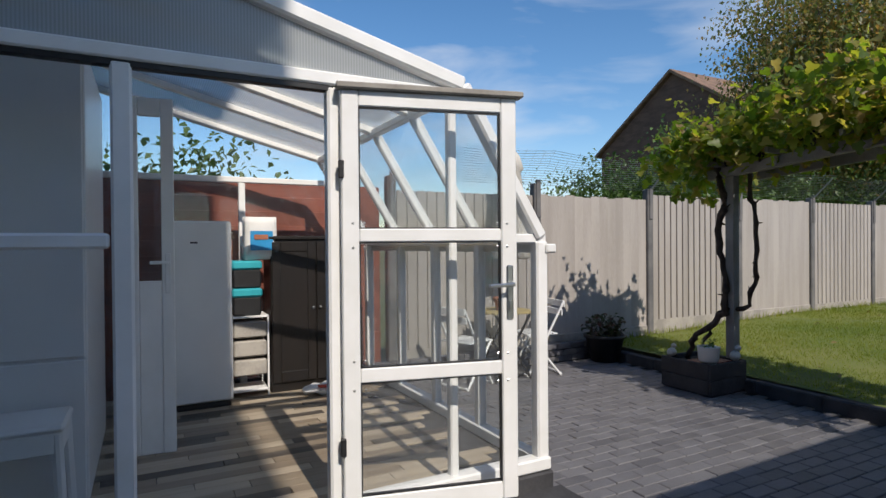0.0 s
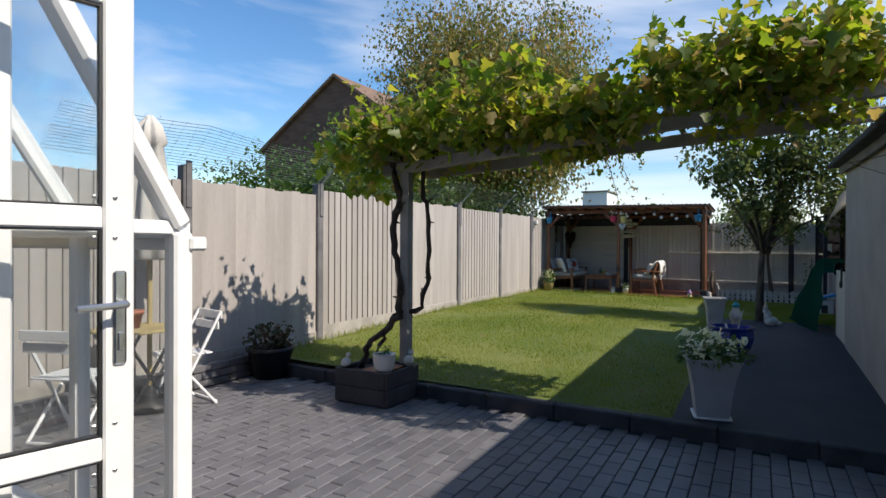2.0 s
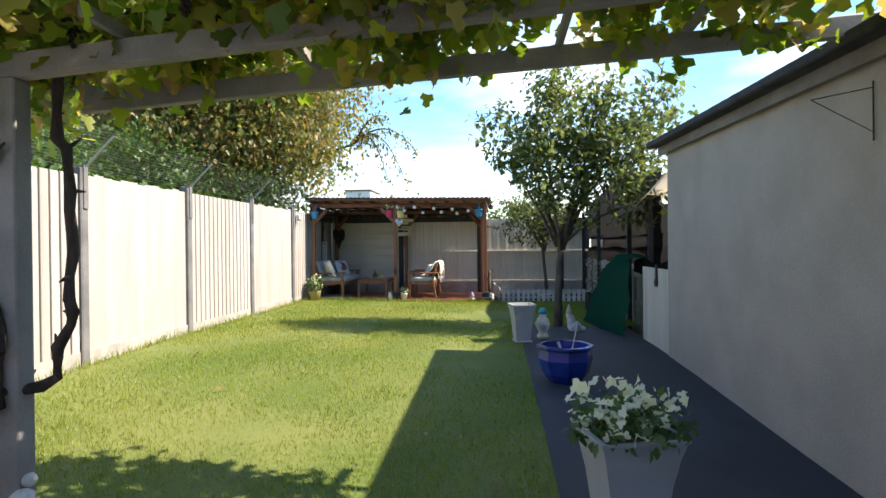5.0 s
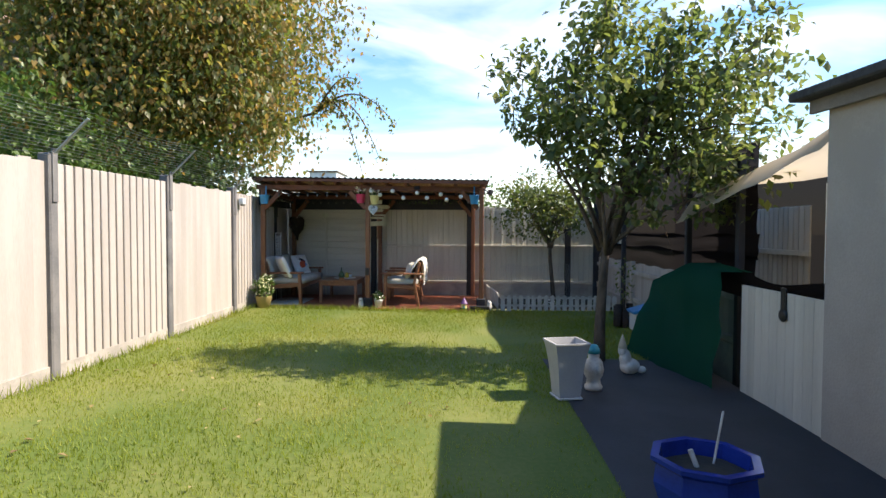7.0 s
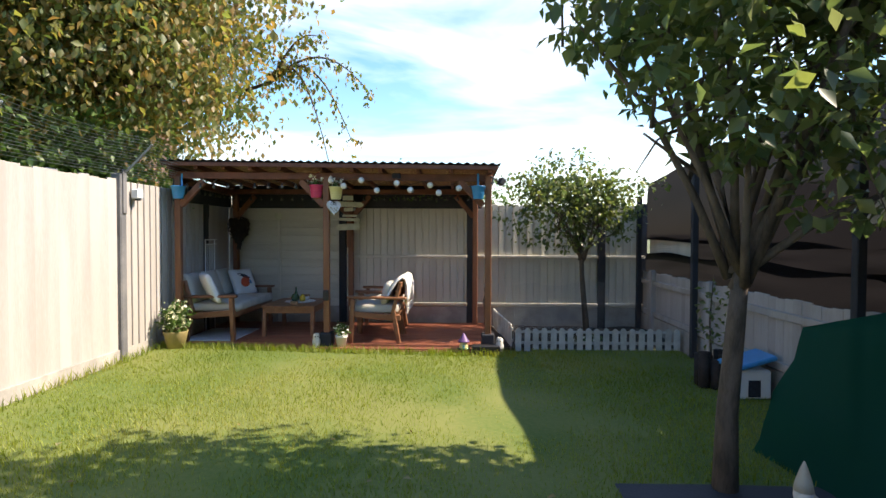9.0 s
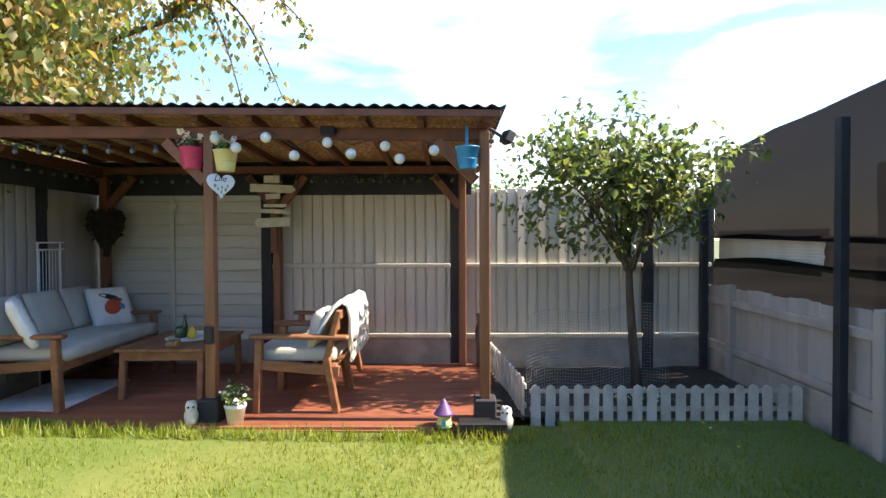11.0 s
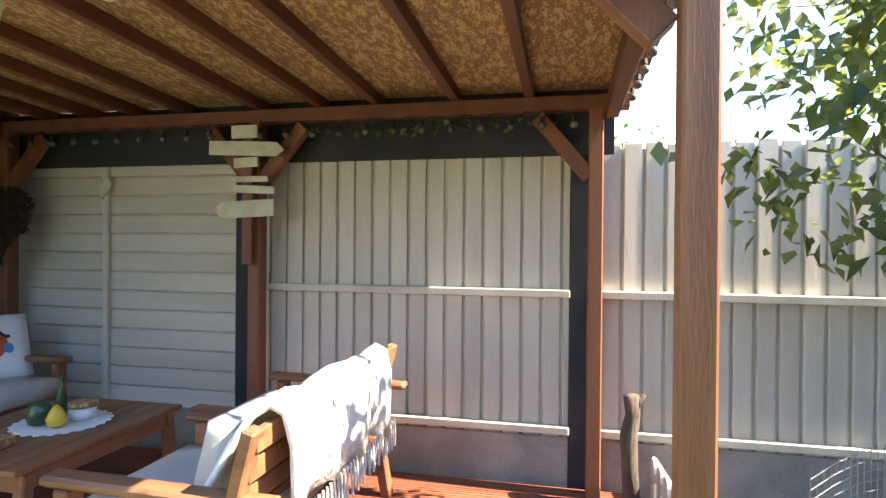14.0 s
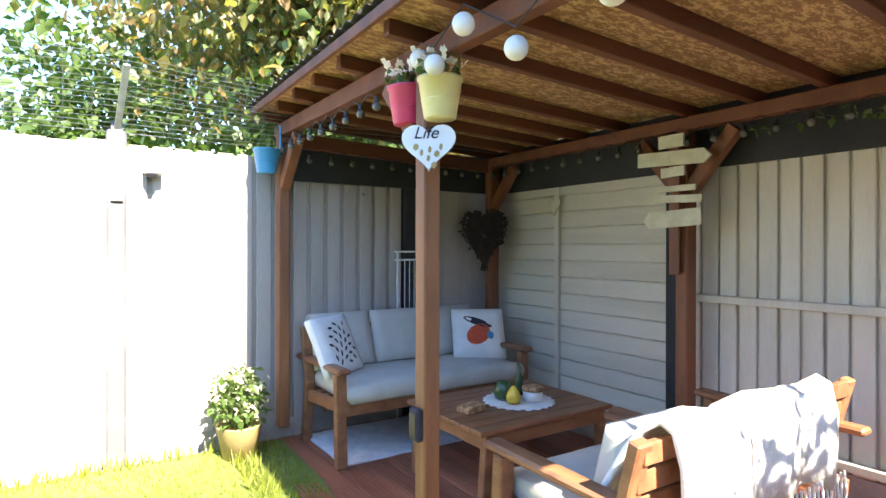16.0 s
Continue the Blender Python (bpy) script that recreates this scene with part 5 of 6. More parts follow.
for v in b.bm.verts:
    v.co += 0.03 * noise.noise_vector(v.co * 14)
b.done("film", M_PAPER, o)
B().box((-0.08, -0.13, 0.075), (0.10, -0.05, 0.082), 0.002).done("print", M_RED, o)
sc = thing("tall_cupboard", "plain white tall cupboard behind the glass", "cupboard", (-3.03, 3.42, FZ))
B().box((-1.4, 0, 0), (0.46, 1.25, 2.22), 0.006).done("body", M_APPL, sc)
B().box((-1.38, -0.02, 0.705), (0.45, -0.002, 2.21), 0.005).box((-1.38, -0.02, 0.02), (0.45, -0.002, 0.69), 0.005).done("door", M_APPL, sc)
st = thing("stool", "white moulded plastic stool", "stool", (-2.82, 3.14, FZ))
B().box((-0.2, -0.17, 0.47), (0.2, 0.17, 0.50), 0.012).done("seat", M_APPL, st)
for x in (-0.17, 0.17):
    for y in (-0.14, 0.14):
        B().bar((x * 1.12, y * 1.12, 0), (x, y, 0.47), 0.04, 0.04, 0.01).done("leg", M_APPL, st)
B().box((-0.17, -0.16, 0.38), (0.17, -0.13, 0.47), 0.006).box((-0.19, -0.13, 0.38), (-0.165, 0.13, 0.47), 0.006).box((0.165, -0.13, 0.38), (0.19, 0.13, 0.47), 0.006).done("apron", M_APPL, st)

# ---- patio things ----


def folding_chair(at, rz):
    e = thing("folding_chair", "white slatted folding bistro chair", "chair", at, rz, group="bistro chairs")
    b = B()
    for y in (-0.19, 0.19):
        b.bar((-0.2, y, 0), (0.18, y, 0.45), 0.022, 0.022, 0.004)
        b.bar((0.2, y, 0), (-0.24, y, 0.80), 0.022, 0.022, 0.004)
    b.bar((-0.2, -0.19, 0.02), (-0.2, 0.19, 0.02), 0.018, 0.018).bar((0.2, -0.19, 0.02), (0.2, 0.19, 0.02), 0.018, 0.018)
    b.done("leg", M_APPL, e)
    for i in range(5):
        B().box((-0.16 + 0.075 * i, -0.2, 0.445), (-0.10 + 0.075 * i, 0.2, 0.46), 0.004).done("slat", M_APPL, e)
    for z in (0.68, 0.77):
        B().box((-0.25 + 0.03 * (0.77 - z) / 0.09, -0.2, z - 0.035), (-0.235 + 0.03 * (0.77 - z) / 0.09, 0.2, z + 0.035), 0.004).done("backrest", M_APPL, e)
    return e


f1 = folding_chair((1.50, 5.28, 0), 170)
copy_thing(f1, pose(0.55, 5.2, 0, 0, 0, 20))
bt = thing("bistro_table", "round slatted wooden bistro table on a folding frame", "table", (1.06, 5.28, 0))
for i in range(8):
    y = -0.26 + 0.075 * i
    k = math.sqrt(max(0.02, 0.30 ** 2 - y * y))
    B().box((-k, y - 0.034, 0.70), (k, y + 0.034, 0.72), 0.004).done("slat", M_POTY, bt)
for y in (-0.2, 0.2):
    B().bar((-0.22, y, 0), (0.22, y, 0.70), 0.022, 0.022).done("leg", M_BLACK, bt)
    B().bar((0.22, y, 0), (-0.22, y, 0.70), 0.022, 0.022).done("leg", M_BLACK, bt)
o = thing("flowerpot", "small terracotta flowerpot on the bistro table", "pot", (1.04, 5.28, 0.722))
B().lathe([(0.05, 0), (0.075, 0.11), (0.085, 0.112), (0.085, 0.14), (0.07, 0.14), (0.06, 0.06)], seg=20).done("pot", M_TERRA, o, True)
pa = thing("parasol", "closed beige parasol standing by the fence", "parasol", (1.28, 5.42, 0))
B().tube([(0, 0, 0), (0, 0, 2.46)], 0.02, 10).done("pole", M_POTY, pa)
b = B()
pr = [(0.02, 2.48), (0.08, 2.40), (0.10, 2.33), (0.12, 2.25), (0.09, 2.22), (0.13, 1.9), (0.17, 1.5), (0.19, 1.28), (0.15, 1.26)]
b.lathe(pr, seg=40)
for v in b.bm.verts:
    a = math.atan2(v.co.y, v.co.x)
    f = 1 + 0.22 * math.cos(8 * a + v.co.z * 0.6)
    v.co.x, v.co.y = v.co.x * f, v.co.y * f
b.done("canopy", M_PARA, pa, True)
B().lathe([(0.22, 0), (0.22, 0.05), (0.06, 0.08), (0.04, 0.2)], seg=24).done("stand", M_BLACK, pa, True)


def tuft(e, centre, radii, n, size, material, name="leaf", template=LEAF, seed=1, hang=0.3):
    rng = np.random.default_rng(seed)
    d = rng.normal(0, 1, (n, 3))
    d /= np.linalg.norm(d, axis=1)[:, None]
    pts = np.array(centre) + d * np.array(radii) * (rng.random((n, 1)) ** 0.45)
    scatter(name, pts, rng.uniform(size * 0.6, size * 1.2, n), material, template, e, hang=hang, seed=seed, kind="stuff")


bp = thing("potted_bush", "bushy plant in a large dark pot by the fence", "plant", (2.62, 5.40, 0))
B().lathe([(0.16, 0), (0.23, 0.28), (0.25, 0.285), (0.25, 0.32), (0.21, 0.32), (0.19, 0.25)], seg=24).done("pot", M_BLACK, bp, True)
tuft(bp, (0, 0, 0.42), (0.30, 0.22, 0.16), 380, 0.065, M_DARKLEAF, seed=41)


def flared_planter(at, label, slim=1.0):
    e = thing("square_planter", label, "planter", at, 12, group="grey flared planters")
    e.matrix_basis = pose(*at, 0, 0, 12) @ Matrix.Diagonal((slim, slim, 0.96, 1))
    b = B()
    b.lathe([(0.11, 0.0), (0.115, 0.02), (0.125, 0.12), (0.14, 0.25), (0.165, 0.38), (0.185, 0.45), (0.192, 0.452), (0.192, 0.465), (0.172, 0.465), (0.15, 0.36), (0.10, 0.34)], seg=32, square=0.93)
    b.done("pot", M_POTG, e)
    B().lathe([(0.13, 0.0), (0.135, 0.012), (0.12, 0.014)], seg=32, square=0.9, m=pose(0, 0, -0.004)).done("saucer", M_APPL, e)
    return e


q = flared_planter((3.05, 1.22, ground_z(3.05, 1.3) + 0.012), "tapered grey planter full of cream petunias")
tuft(q, (0, 0, 0.50), (0.27, 0.27, 0.13), 420, 0.06, M_SHRUB, seed=43)
tuft(q, (0, 0, 0.54), (0.28, 0.28, 0.14), 110, 0.055, M_PETAL, "petal", LOBED, 44, -0.5)
flared_planter((7.45, 1.47, ground_z(7.45, 1.5) + 0.012), "empty tapered grey planter on the path", 0.77)
cbp = thing("blue_pot", "cobalt blue glazed pot with soil and sticks", "pot", (5.55, 1.18, ground_z(5.5, 1.2) + 0.004))
B().lathe([(0.14, 0), (0.20, 0.08), (0.235, 0.2), (0.225, 0.28), (0.25, 0.30), (0.25, 0.32), (0.21, 0.32), (0.20, 0.25), (0.02, 0.24)], seg=8).done("pot", M_COBALT, cbp)
B().lathe([(0.20, 0.25), (0.01, 0.27)], seg=16).done("soil", M_EARTH, cbp)
B().tube([(0.05, -0.06, 0.25), (0.09, -0.12, 0.5)], 0.006, 6).tube([(0.0, 0.03, 0.25), (0.02, 0.06, 0.34)], 0.012, 6).done("stick", M_STONE, cbp)
gn = thing("garden_statue", "white standing garden statue with a blue cap", "statue", (7.68, 1.20, ground_z(7.7, 1.2) + 0.006))
B().lathe([(0.07, 0), (0.075, 0.03), (0.06, 0.05), (0.055, 0.09), (0.075, 0.12), (0.085, 0.17), (0.07, 0.24), (0.045, 0.265), (0.05, 0.30), (0.03, 0.33)], seg=18).ball((0, 0.06, 0.18), 0.035).ball((-0.06, -0.02, 0.18), 0.03, 1, 1, 1.7).done("body", M_STONE, gn, True)
B().lathe([(0.055, 0.305), (0.05, 0.34), (0.03, 0.375), (0.005, 0.38)], seg=16).done("cap", M_TEAL, gn, True)
gn = thing("garden_statue", "white reclining garden statue with a pointed hat", "statue", (8.22, 0.74, ground_z(8.2, 0.8) + 0.006), 100)
gn.matrix_basis = gn.matrix_basis @ Matrix.Diagonal((0.74, 0.78, 1.0, 1))
B().ball((0, 0, 0.07), 0.10, 1.3, 0.9, 0.75, 3).ball((0.06, 0, 0.14), 0.075, 1, 0.9, 1.2, 3).ball((0.10, 0, 0.22), 0.055, 1, 1, 1, 3).ball((-0.14, 0.03, 0.04), 0.045, 1.4, 0.8, 0.8).done("body", M_STONE, gn, True)
B().lathe([(0.055, 0.24), (0.045, 0.28), (0.02, 0.34), (0.004, 0.37)], (0.10, 0, 0), 14).done("hat", M_CLOTH, gn, True)
o = thing("white_pot", "white ceramic pot with a small plant on the planter box", "pot", (2.36, 3.76, 0.29))
B().lathe([(0.065, 0), (0.088, 0.03), (0.10, 0.15), (0.104, 0.156), (0.09, 0.156), (0.08, 0.1)], seg=20).done("pot", M_APPL, o, True)
tuft(o, (0, 0, 0.19), (0.05, 0.05, 0.06), 40, 0.04, M_SHRUB, seed=45)
o = thing("stone_figure", "small white stone bird figure on the planter box", "statue", (2.66, 3.70, 0.29))
B().ball((0, 0, 0.05), 0.05, 1.2, 0.9, 1, 2).ball((0.04, 0, 0.12), 0.03).done("body", M_STONE, o, True)
o = thing("stone_figure", "small white stone bird figure on the planter box", "statue", (2.31, 4.14, 0.29))
B().ball((0, 0, 0.05), 0.045, 1.2, 0.9, 1, 2).ball((0.03, 0, 0.11), 0.025).done("body", M_STONE, o, True)

# ---- shelter things ----


def hanging_bucket(at, material, label, flowers, strap):
    e = thing("hanging_bucket", label, "bucket", at, group="hanging buckets")
    B().lathe([(0.055, 0), (0.058, 0.004), (0.078, 0.135), (0.083, 0.137), (0.083, 0.145), (0.074, 0.145), (0.05, 0.03)], seg=24).lathe([(0.067, 0.06), (0.0685, 0.064), (0.067, 0.068)], seg=24).done("pail", material, e, True)
    B().bar((0.082, 0, 0.10), (0.084, 0, 0.30), 0.022, 0.004, 0.001, up=(1, 0, 0)).done("strap", strap, e)
    if flowers:
        tuft(e, (0, 0, 0.18), (0.09, 0.09, 0.06), 60, 0.035, M_SHRUB, seed=51)
        tuft(e, (0, 0.02, 0.20), (0.10, 0.10, 0.06), 46, 0.035, M_PETALW, "petal", LOBED, 52, -0.4)


hanging_bucket((12.17, 2.11, 1.95), M_BLUE, "blue metal bucket hanging from the beam", False, M_BLUE)
hanging_bucket((12.17, 5.56, 1.95), M_BLUE, "blue metal bucket hanging from the beam", False, M_BLUE)
hanging_bucket((12.27, 3.985, 1.97), M_PINK, "pink metal bucket of white flowers", True, M_PINK)
hanging_bucket((12.27, 3.755, 1.95), M_CREAM, "cream metal bucket of white flowers", True, M_CREAM)
HEART = [(0.085 * 1.15 * math.sin(a) ** 3, 0.0058 * (13 * math.cos(a) - 5 * math.cos(2 * a) - 2 * math.cos(3 * a) - math.cos(4 * a))) for a in (2 * math.pi * k / 40 for k in range(40))]
hs = thing("heart_sign", "white heart-shaped sign lettered Life with painted leaves", "sign", (12.235, 3.775, 1.86), -40)
b = B()
b.prism(HEART, 0.012, pose(0, 0, 0))
b.done("plaque", M_APPL, hs)
tx = bpy.data.curves.new("lettering", "FONT")
tx.body, tx.size, tx.align_x, tx.extrude = "Life", 0.062, "CENTER", 0.0008
to = new("lettering", tx)
to.parent = hs
to.matrix_basis = pose(-0.01, -0.0075, 0.02, 90, 0, 0)
tx.materials.append(M_INK)
tx.shear = 0.3
b = B()
for k, (x, z) in enumerate(((0.0, -0.05), (0.03, -0.035), (-0.025, -0.03), (0.02, -0.075), (0.045, -0.01), (-0.045, -0.01), (0.005, -0.02))):
    b.ball((x, -0.007, z), 0.012, 0.6 + 0.4 * (k % 2), 0.15, 1.1, 1)
b.done("painted_leaf", M_POTY, hs, label="small painted leaves")
wr2 = thing("wreath", "dark twig heart wreath hanging on the corner post", "wreath", (13.80, 5.50, 1.60), -40)
b = B()
rng = np.random.default_rng(61)
for k in range(230):
    a0 = rng.uniform(0, 2 * math.pi)
    pts = []
    for i in range(7):
        a = a0 + 0.22 * i
        x, z = 0.155 * math.sin(a) ** 3, 0.0145 * (13 * math.cos(a) - 5 * math.cos(2 * a) - 2 * math.cos(3 * a) - math.cos(4 * a))
        pts.append(Vector((x, 0, z)) * rng.uniform(0.15, 1.12) + Vector(rng.normal(0, 0.012, 3)))
    b.tube(pts, 0.006, 5)
b.done("twigs", M_WICK, wr2)
tagged(wr2, kind="")
sg = thing("arrow_sign", "pale painted wooden arrow boards on the shelter post", "sign", (13.89, 3.95, 0))
for i, (y, z, w, h, k) in enumerate(((-0.02, 2.065, 0.075, 0.034, 0), (-0.01, 1.975, 0.20, 0.038, 1), (-0.03, 1.90, 0.07, 0.026, 0), (-0.05, 1.81, 0.11, 0.015, 0), (-0.05, 1.755, 0.15, 0.02, -1), (-0.04, 1.65, 0.155, 0.045, -1))):
    tip = 0.04 if k else 0.0
    o = [(-w, -h), (w, -h), (w + (tip if k > 0 else 0), 0), (w, h), (-w, h), (-w - (tip if k < 0 else 0), 0)]
    B().prism(o, 0.014, pose(-0.03, y, z, 0, 3 * math.sin(i * 2.1), -90)).done("arrow_board", M_SIGN, sg)
B().box((-0.021, -0.06, 1.35), (-0.008, 0.0, 2.06), 0.003).done("backing", M_WOOD, sg)
o = thing("heart_tag", "small white wooden heart on the fence batten", "ornament", (14.045, 5.0, 1.80), -90)
b = B()
b.prism([(x * 0.62, z * 0.75) for x, z in HEART], 0.01, pose(0, 0, 0))
b.done("heart", M_SIGN, o)
gl = thing("globe_lights", "string of white paper globe lights under the roof", "string lights", (12.35, 2.3, 2.08))
rng = np.random.default_rng(71)
wire = []
for i, (y, z) in enumerate(((0.03, -0.01), (0.26, -0.06), (0.36, 0.03), (0.58, -0.03), (0.74, 0.05), (0.97, -0.03), (1.14, 0.08), (1.35, 0.02), (1.50, 0.085))):
    x = -0.20 + 0.03 * (i % 3)
    wire.append((x, y, z + 0.06))
    B().ball((x, y, z), 0.035, sub=3).done("globe", M_BULB, gl, True)
B().tube(wire, 0.003, 5).done("wire", M_BLACK, gl)
ls = thing("festoon_lights", "string of small glass bulbs along the beams", "string lights", (0, 0, 0))
wire = []
runs = [(13.88, 2.2 + 0.15 * i, 2.085) for i in range(23)] + [(13.8 - 0.15 * i, 5.58, 2.09) for i in range(10)] + [(12.25, 5.5 - 0.16 * i, 2.13) for i in range(9)] + [(13.75 - 0.2 * i, 1.95, 2.17) for i in range(9)]
for i, (x, y, z) in enumerate(runs):
    wire += [(x, y, z), (x, y + 0.0001, z + 0.035)]
    B().lathe([(0.010, 0), (0.012, -0.02), (0.008, -0.022)], (x, y, z), 8).done("socket", M_BLACK, ls)
    B().ball((x, y, z - 0.04), 0.02, sub=2).done("bulb", M_LAMPG, ls, True)
wv = B()
for a, c in zip(runs, runs[1:]):
    if (Vector(a) - Vector(c)).length < 0.4:
        m = (Vector(a) + Vector(c)) / 2 + Vector((0, 0, 0.03))
        wv.tube([a, m, c], 0.003, 5)
wv.done("wire", M_BLACK, ls, kind="stuff")
ivy = thing("ivy_garland", "green leafy garland on the black band", "garland", (13.98, 2.3, 2.08))
tuft(ivy, (0, 0.7, 0), (0.03, 0.85, 0.04), 60, 0.05, M_SHRUB, seed=73)
rk = thing("drying_rack", "white wire rack standing behind the sofa", "rack", (13.30, 5.70, DZ))
b = B()
for x in (-0.14, 0.14):
    b.tube([(x, 0, 0), (x, 0, 1.22)], 0.008, 8)
for z in (0.2, 1.16, 1.22):
    b.tube([(-0.17, -0.01, z), (0.17, -0.01, z)], 0.007, 8)
for i in range(7):
    b.tube([(-0.12 + 0.04 * i, 0, 0.2), (-0.12 + 0.04 * i, 0, 1.16)], 0.003, 6)
b.done("bars", M_APPL, rk)


def owl(at, rz):
    e = thing("owl_figure", "white painted owl ornament on the deck edge", "statue", at, rz, group="owl figures")
    e.matrix_basis = pose(*at, 0, 0, rz) @ Matrix.Diagonal((0.78, 0.78, 0.8, 1))
    B().lathe([(0.045, 0), (0.055, 0.04), (0.06, 0.09), (0.045, 0.13), (0.05, 0.16), (0.04, 0.19), (0.01, 0.205)], seg=16).ball((0.02, -0.025, 0.2), 0.014).ball((-0.02, -0.025, 0.2), 0.014).done("body", M_STONE, e, True)
    B().ball((0.02, -0.045, 0.16), 0.010).ball((-0.02, -0.045, 0.16), 0.010).done("eye", M_INK, e)
    return e


owl((12.17, 3.965, DZ), -70)
owl((12.12, 1.86, 0.22), -110)
o = thing("flowerpot", "white flowerpot with a small leafy plant by the deck", "pot", (12.20, 3.68, DZ))
B().lathe([(0.05, 0), (0.068, 0.11), (0.072, 0.112), (0.072, 0.135), (0.06, 0.135), (0.055, 0.1)], seg=20).done("pot", M_APPL, o, True)
tuft(o, (0, 0, 0.20), (0.10, 0.10, 0.08), 130, 0.045, M_SHRUB, seed=53)
tuft(o, (0, 0, 0.22), (0.10, 0.10, 0.07), 24, 0.03, M_PETALW, "petal", LOBED, 54)
o = thing("clay_planter", "yellow clay planter with a variegated plant and handle", "plant", (12.0, 5.52, 0.24))
B().lathe([(0.09, 0), (0.13, 0.20), (0.135, 0.21), (0.12, 0.21), (0.10, 0.1)], seg=20).done("pot", M_POTY, o, True)
tuft(o, (0, 0, 0.36), (0.17, 0.17, 0.20), 420, 0.06, M_SHRUB, seed=55)
tuft(o, (0, 0, 0.38), (0.18, 0.17, 0.20), 160, 0.05, M_PETAL, "pale_leaf", LEAF, 56)
o = thing("crate", "dark slate trough with small ornaments at the post foot", "trough", (12.10, 2.02, 0.18))
B().box((-0.08, -0.16, 0), (0.05, 0.16, 0.12), 0.008).done("trough", M_BLACK, o)
o = thing("fairy_house", "small painted toadstool house with a purple roof", "ornament", (12.14, 2.27, DZ))
o.matrix_basis = pose(12.14, 2.27, DZ) @ Matrix.Diagonal((0.82, 0.82, 0.82, 1))
B().lathe([(0.055, 0), (0.062, 0.02), (0.055, 0.06), (0.05, 0.105), (0.045, 0.11)], seg=18).done("wall", M_CREAM, o, True)
B().lathe([(0.085, 0.10), (0.075, 0.115), (0.045, 0.16), (0.02, 0.20), (0.006, 0.225)], seg=18).done("roof", M_PURPLE, o, True)
B().box((-0.066, -0.016, 0.004), (-0.056, 0.016, 0.06), 0.003).done("door", M_TEAL, o)
B().lathe([(0.085, 0), (0.09, 0.012), (0.06, 0.02)], seg=18).done("base", M_GRNC, o, True)
o = thing("key_safe", "small dark metal key box fixed on the post", "box", (12.245, 3.87, 0.835))
B().box((-0.018, -0.032, -0.06), (0.010, 0.032, 0.06), 0.006).done("case", M_INK, o)
B().box((-0.022, -0.024, -0.045), (-0.0185, 0.024, 0.045), 0.002).done("cover", M_BLACK, o)
pc = thing("picket_fence", "low weathered white picket fence round the bed", "fence", (12.42, 0, 0), kind="structure")
pb = B()
pb.prism([(-0.034, 0), (0.034, 0), (0.034, 0.27), (0.026, 0.297), (0.0, 0.31), (-0.026, 0.297), (-0.034, 0.27)], 0.016, pose(0, 0, 0, 0, 0, 90))
tmp = pb.done("picket", M_PICKET)
pme = tmp.data
bpy.data.objects.remove(tmp)
for i in range(19):
    piece("picket", pme, pc, (0.0, 1.62 - 0.103 * i, 0.135 + 0.004 * math.sin(i * 2.7)), rx=1.2 * math.sin(i * 1.9))
for i in range(13):
    piece("picket", pme, pc, (0.10 + 0.115 * i, 1.70 + 0.01 * i, 0.17), rz=-86)
B().box((0.012, -0.28, 0.25), (0.03, 1.66, 0.285), 0.003).box((0.012, -0.28, 0.38), (0.03, 1.66, 0.41), 0.003).bar((0.05, 1.685, 0.28), (1.6, 1.80, 0.28), 0.018, 0.035).bar((0.05, 1.685, 0.42), (1.6, 1.80, 0.42), 0.018, 0.035).done("rail", M_PICKET, pc)
ms = B()
P0, P1, P2 = Vector((12.6, 1.66, 0)), Vector((13.1, 1.1, 0)), Vector((13.25, 0.35, 0))


def mesh_at(u):
    return P0.lerp(P1, u).lerp(P1.lerp(P2, u), u)


for k in range(26):
    z = 0.26 + 0.026 * k
    ms.tube([mesh_at(i / 14) + Vector((0, 0, z + 0.03 * math.sin(i * 0.7))) for i in range(15)], 0.0013, 3, False)
for i in range(52):
    ms.tube([mesh_at(i / 51) + Vector((0, 0, 0.25)), mesh_at(i / 51) + Vector((0.0, 0, 0.92 + 0.03 * math.sin(i * 0.19)))], 0.0013, 3, False)
tagged(ms.done("mesh_guard", M_WIRE), "pale plastic mesh guarding the bed", "netting")
fl = thing("bed_flowers", "small red and white flowers with figures in the bed", "plant", (12.75, 0.75, 0.2))
tuft(fl, (0, 0, 0.06), (0.1, 0.28, 0.06), 160, 0.045, M_SHRUB, seed=57)
tuft(fl, (0, 0, 0.09), (0.1, 0.24, 0.05), 24, 0.04, M_PETALW, "petal", LOBED, 58)
sp = thing("sapling", "thin dark-leaved sapling in a timber stump planter", "plant", (10.85, 0.05, ground_z(10.8, 0.0)))
for k in range(6):
    B().tube([(0.10 * math.cos(k * 1.05), 0.10 * math.sin(k * 1.05), -0.05), (0.10 * math.cos(k * 1.05), 0.10 * math.sin(k * 1.05), 0.26 + 0.03 * (k % 3))], 0.05, 8).done("stake", M_WICK, sp, True)
B().tube([(0, 0, 0.1), (0.01, 0.02, 0.6), (-0.01, 0.0, 1.0)], [0.012, 0.008, 0.004], 6).done("stem", M_BARK, sp)
tuft(sp, (0, 0, 0.62), (0.15, 0.15, 0.36), 90, 0.06, M_APPLE, seed=59)
ty = thing("toy_house", "small white toy house with a blue roof", "toy", (10.58, -0.12, ground_z(10.5, 0)))
B().box((-0.14, -0.14, 0), (0.14, 0.14, 0.24), 0.012).done("wall", M_APPL, ty)
B().bar((-0.17, 0, 0.30), (0.17, 0, 0.30), 0.36, 0.04, 0.01, up=(0, 0.3, 1)).done("roof", M_BLUE, ty)
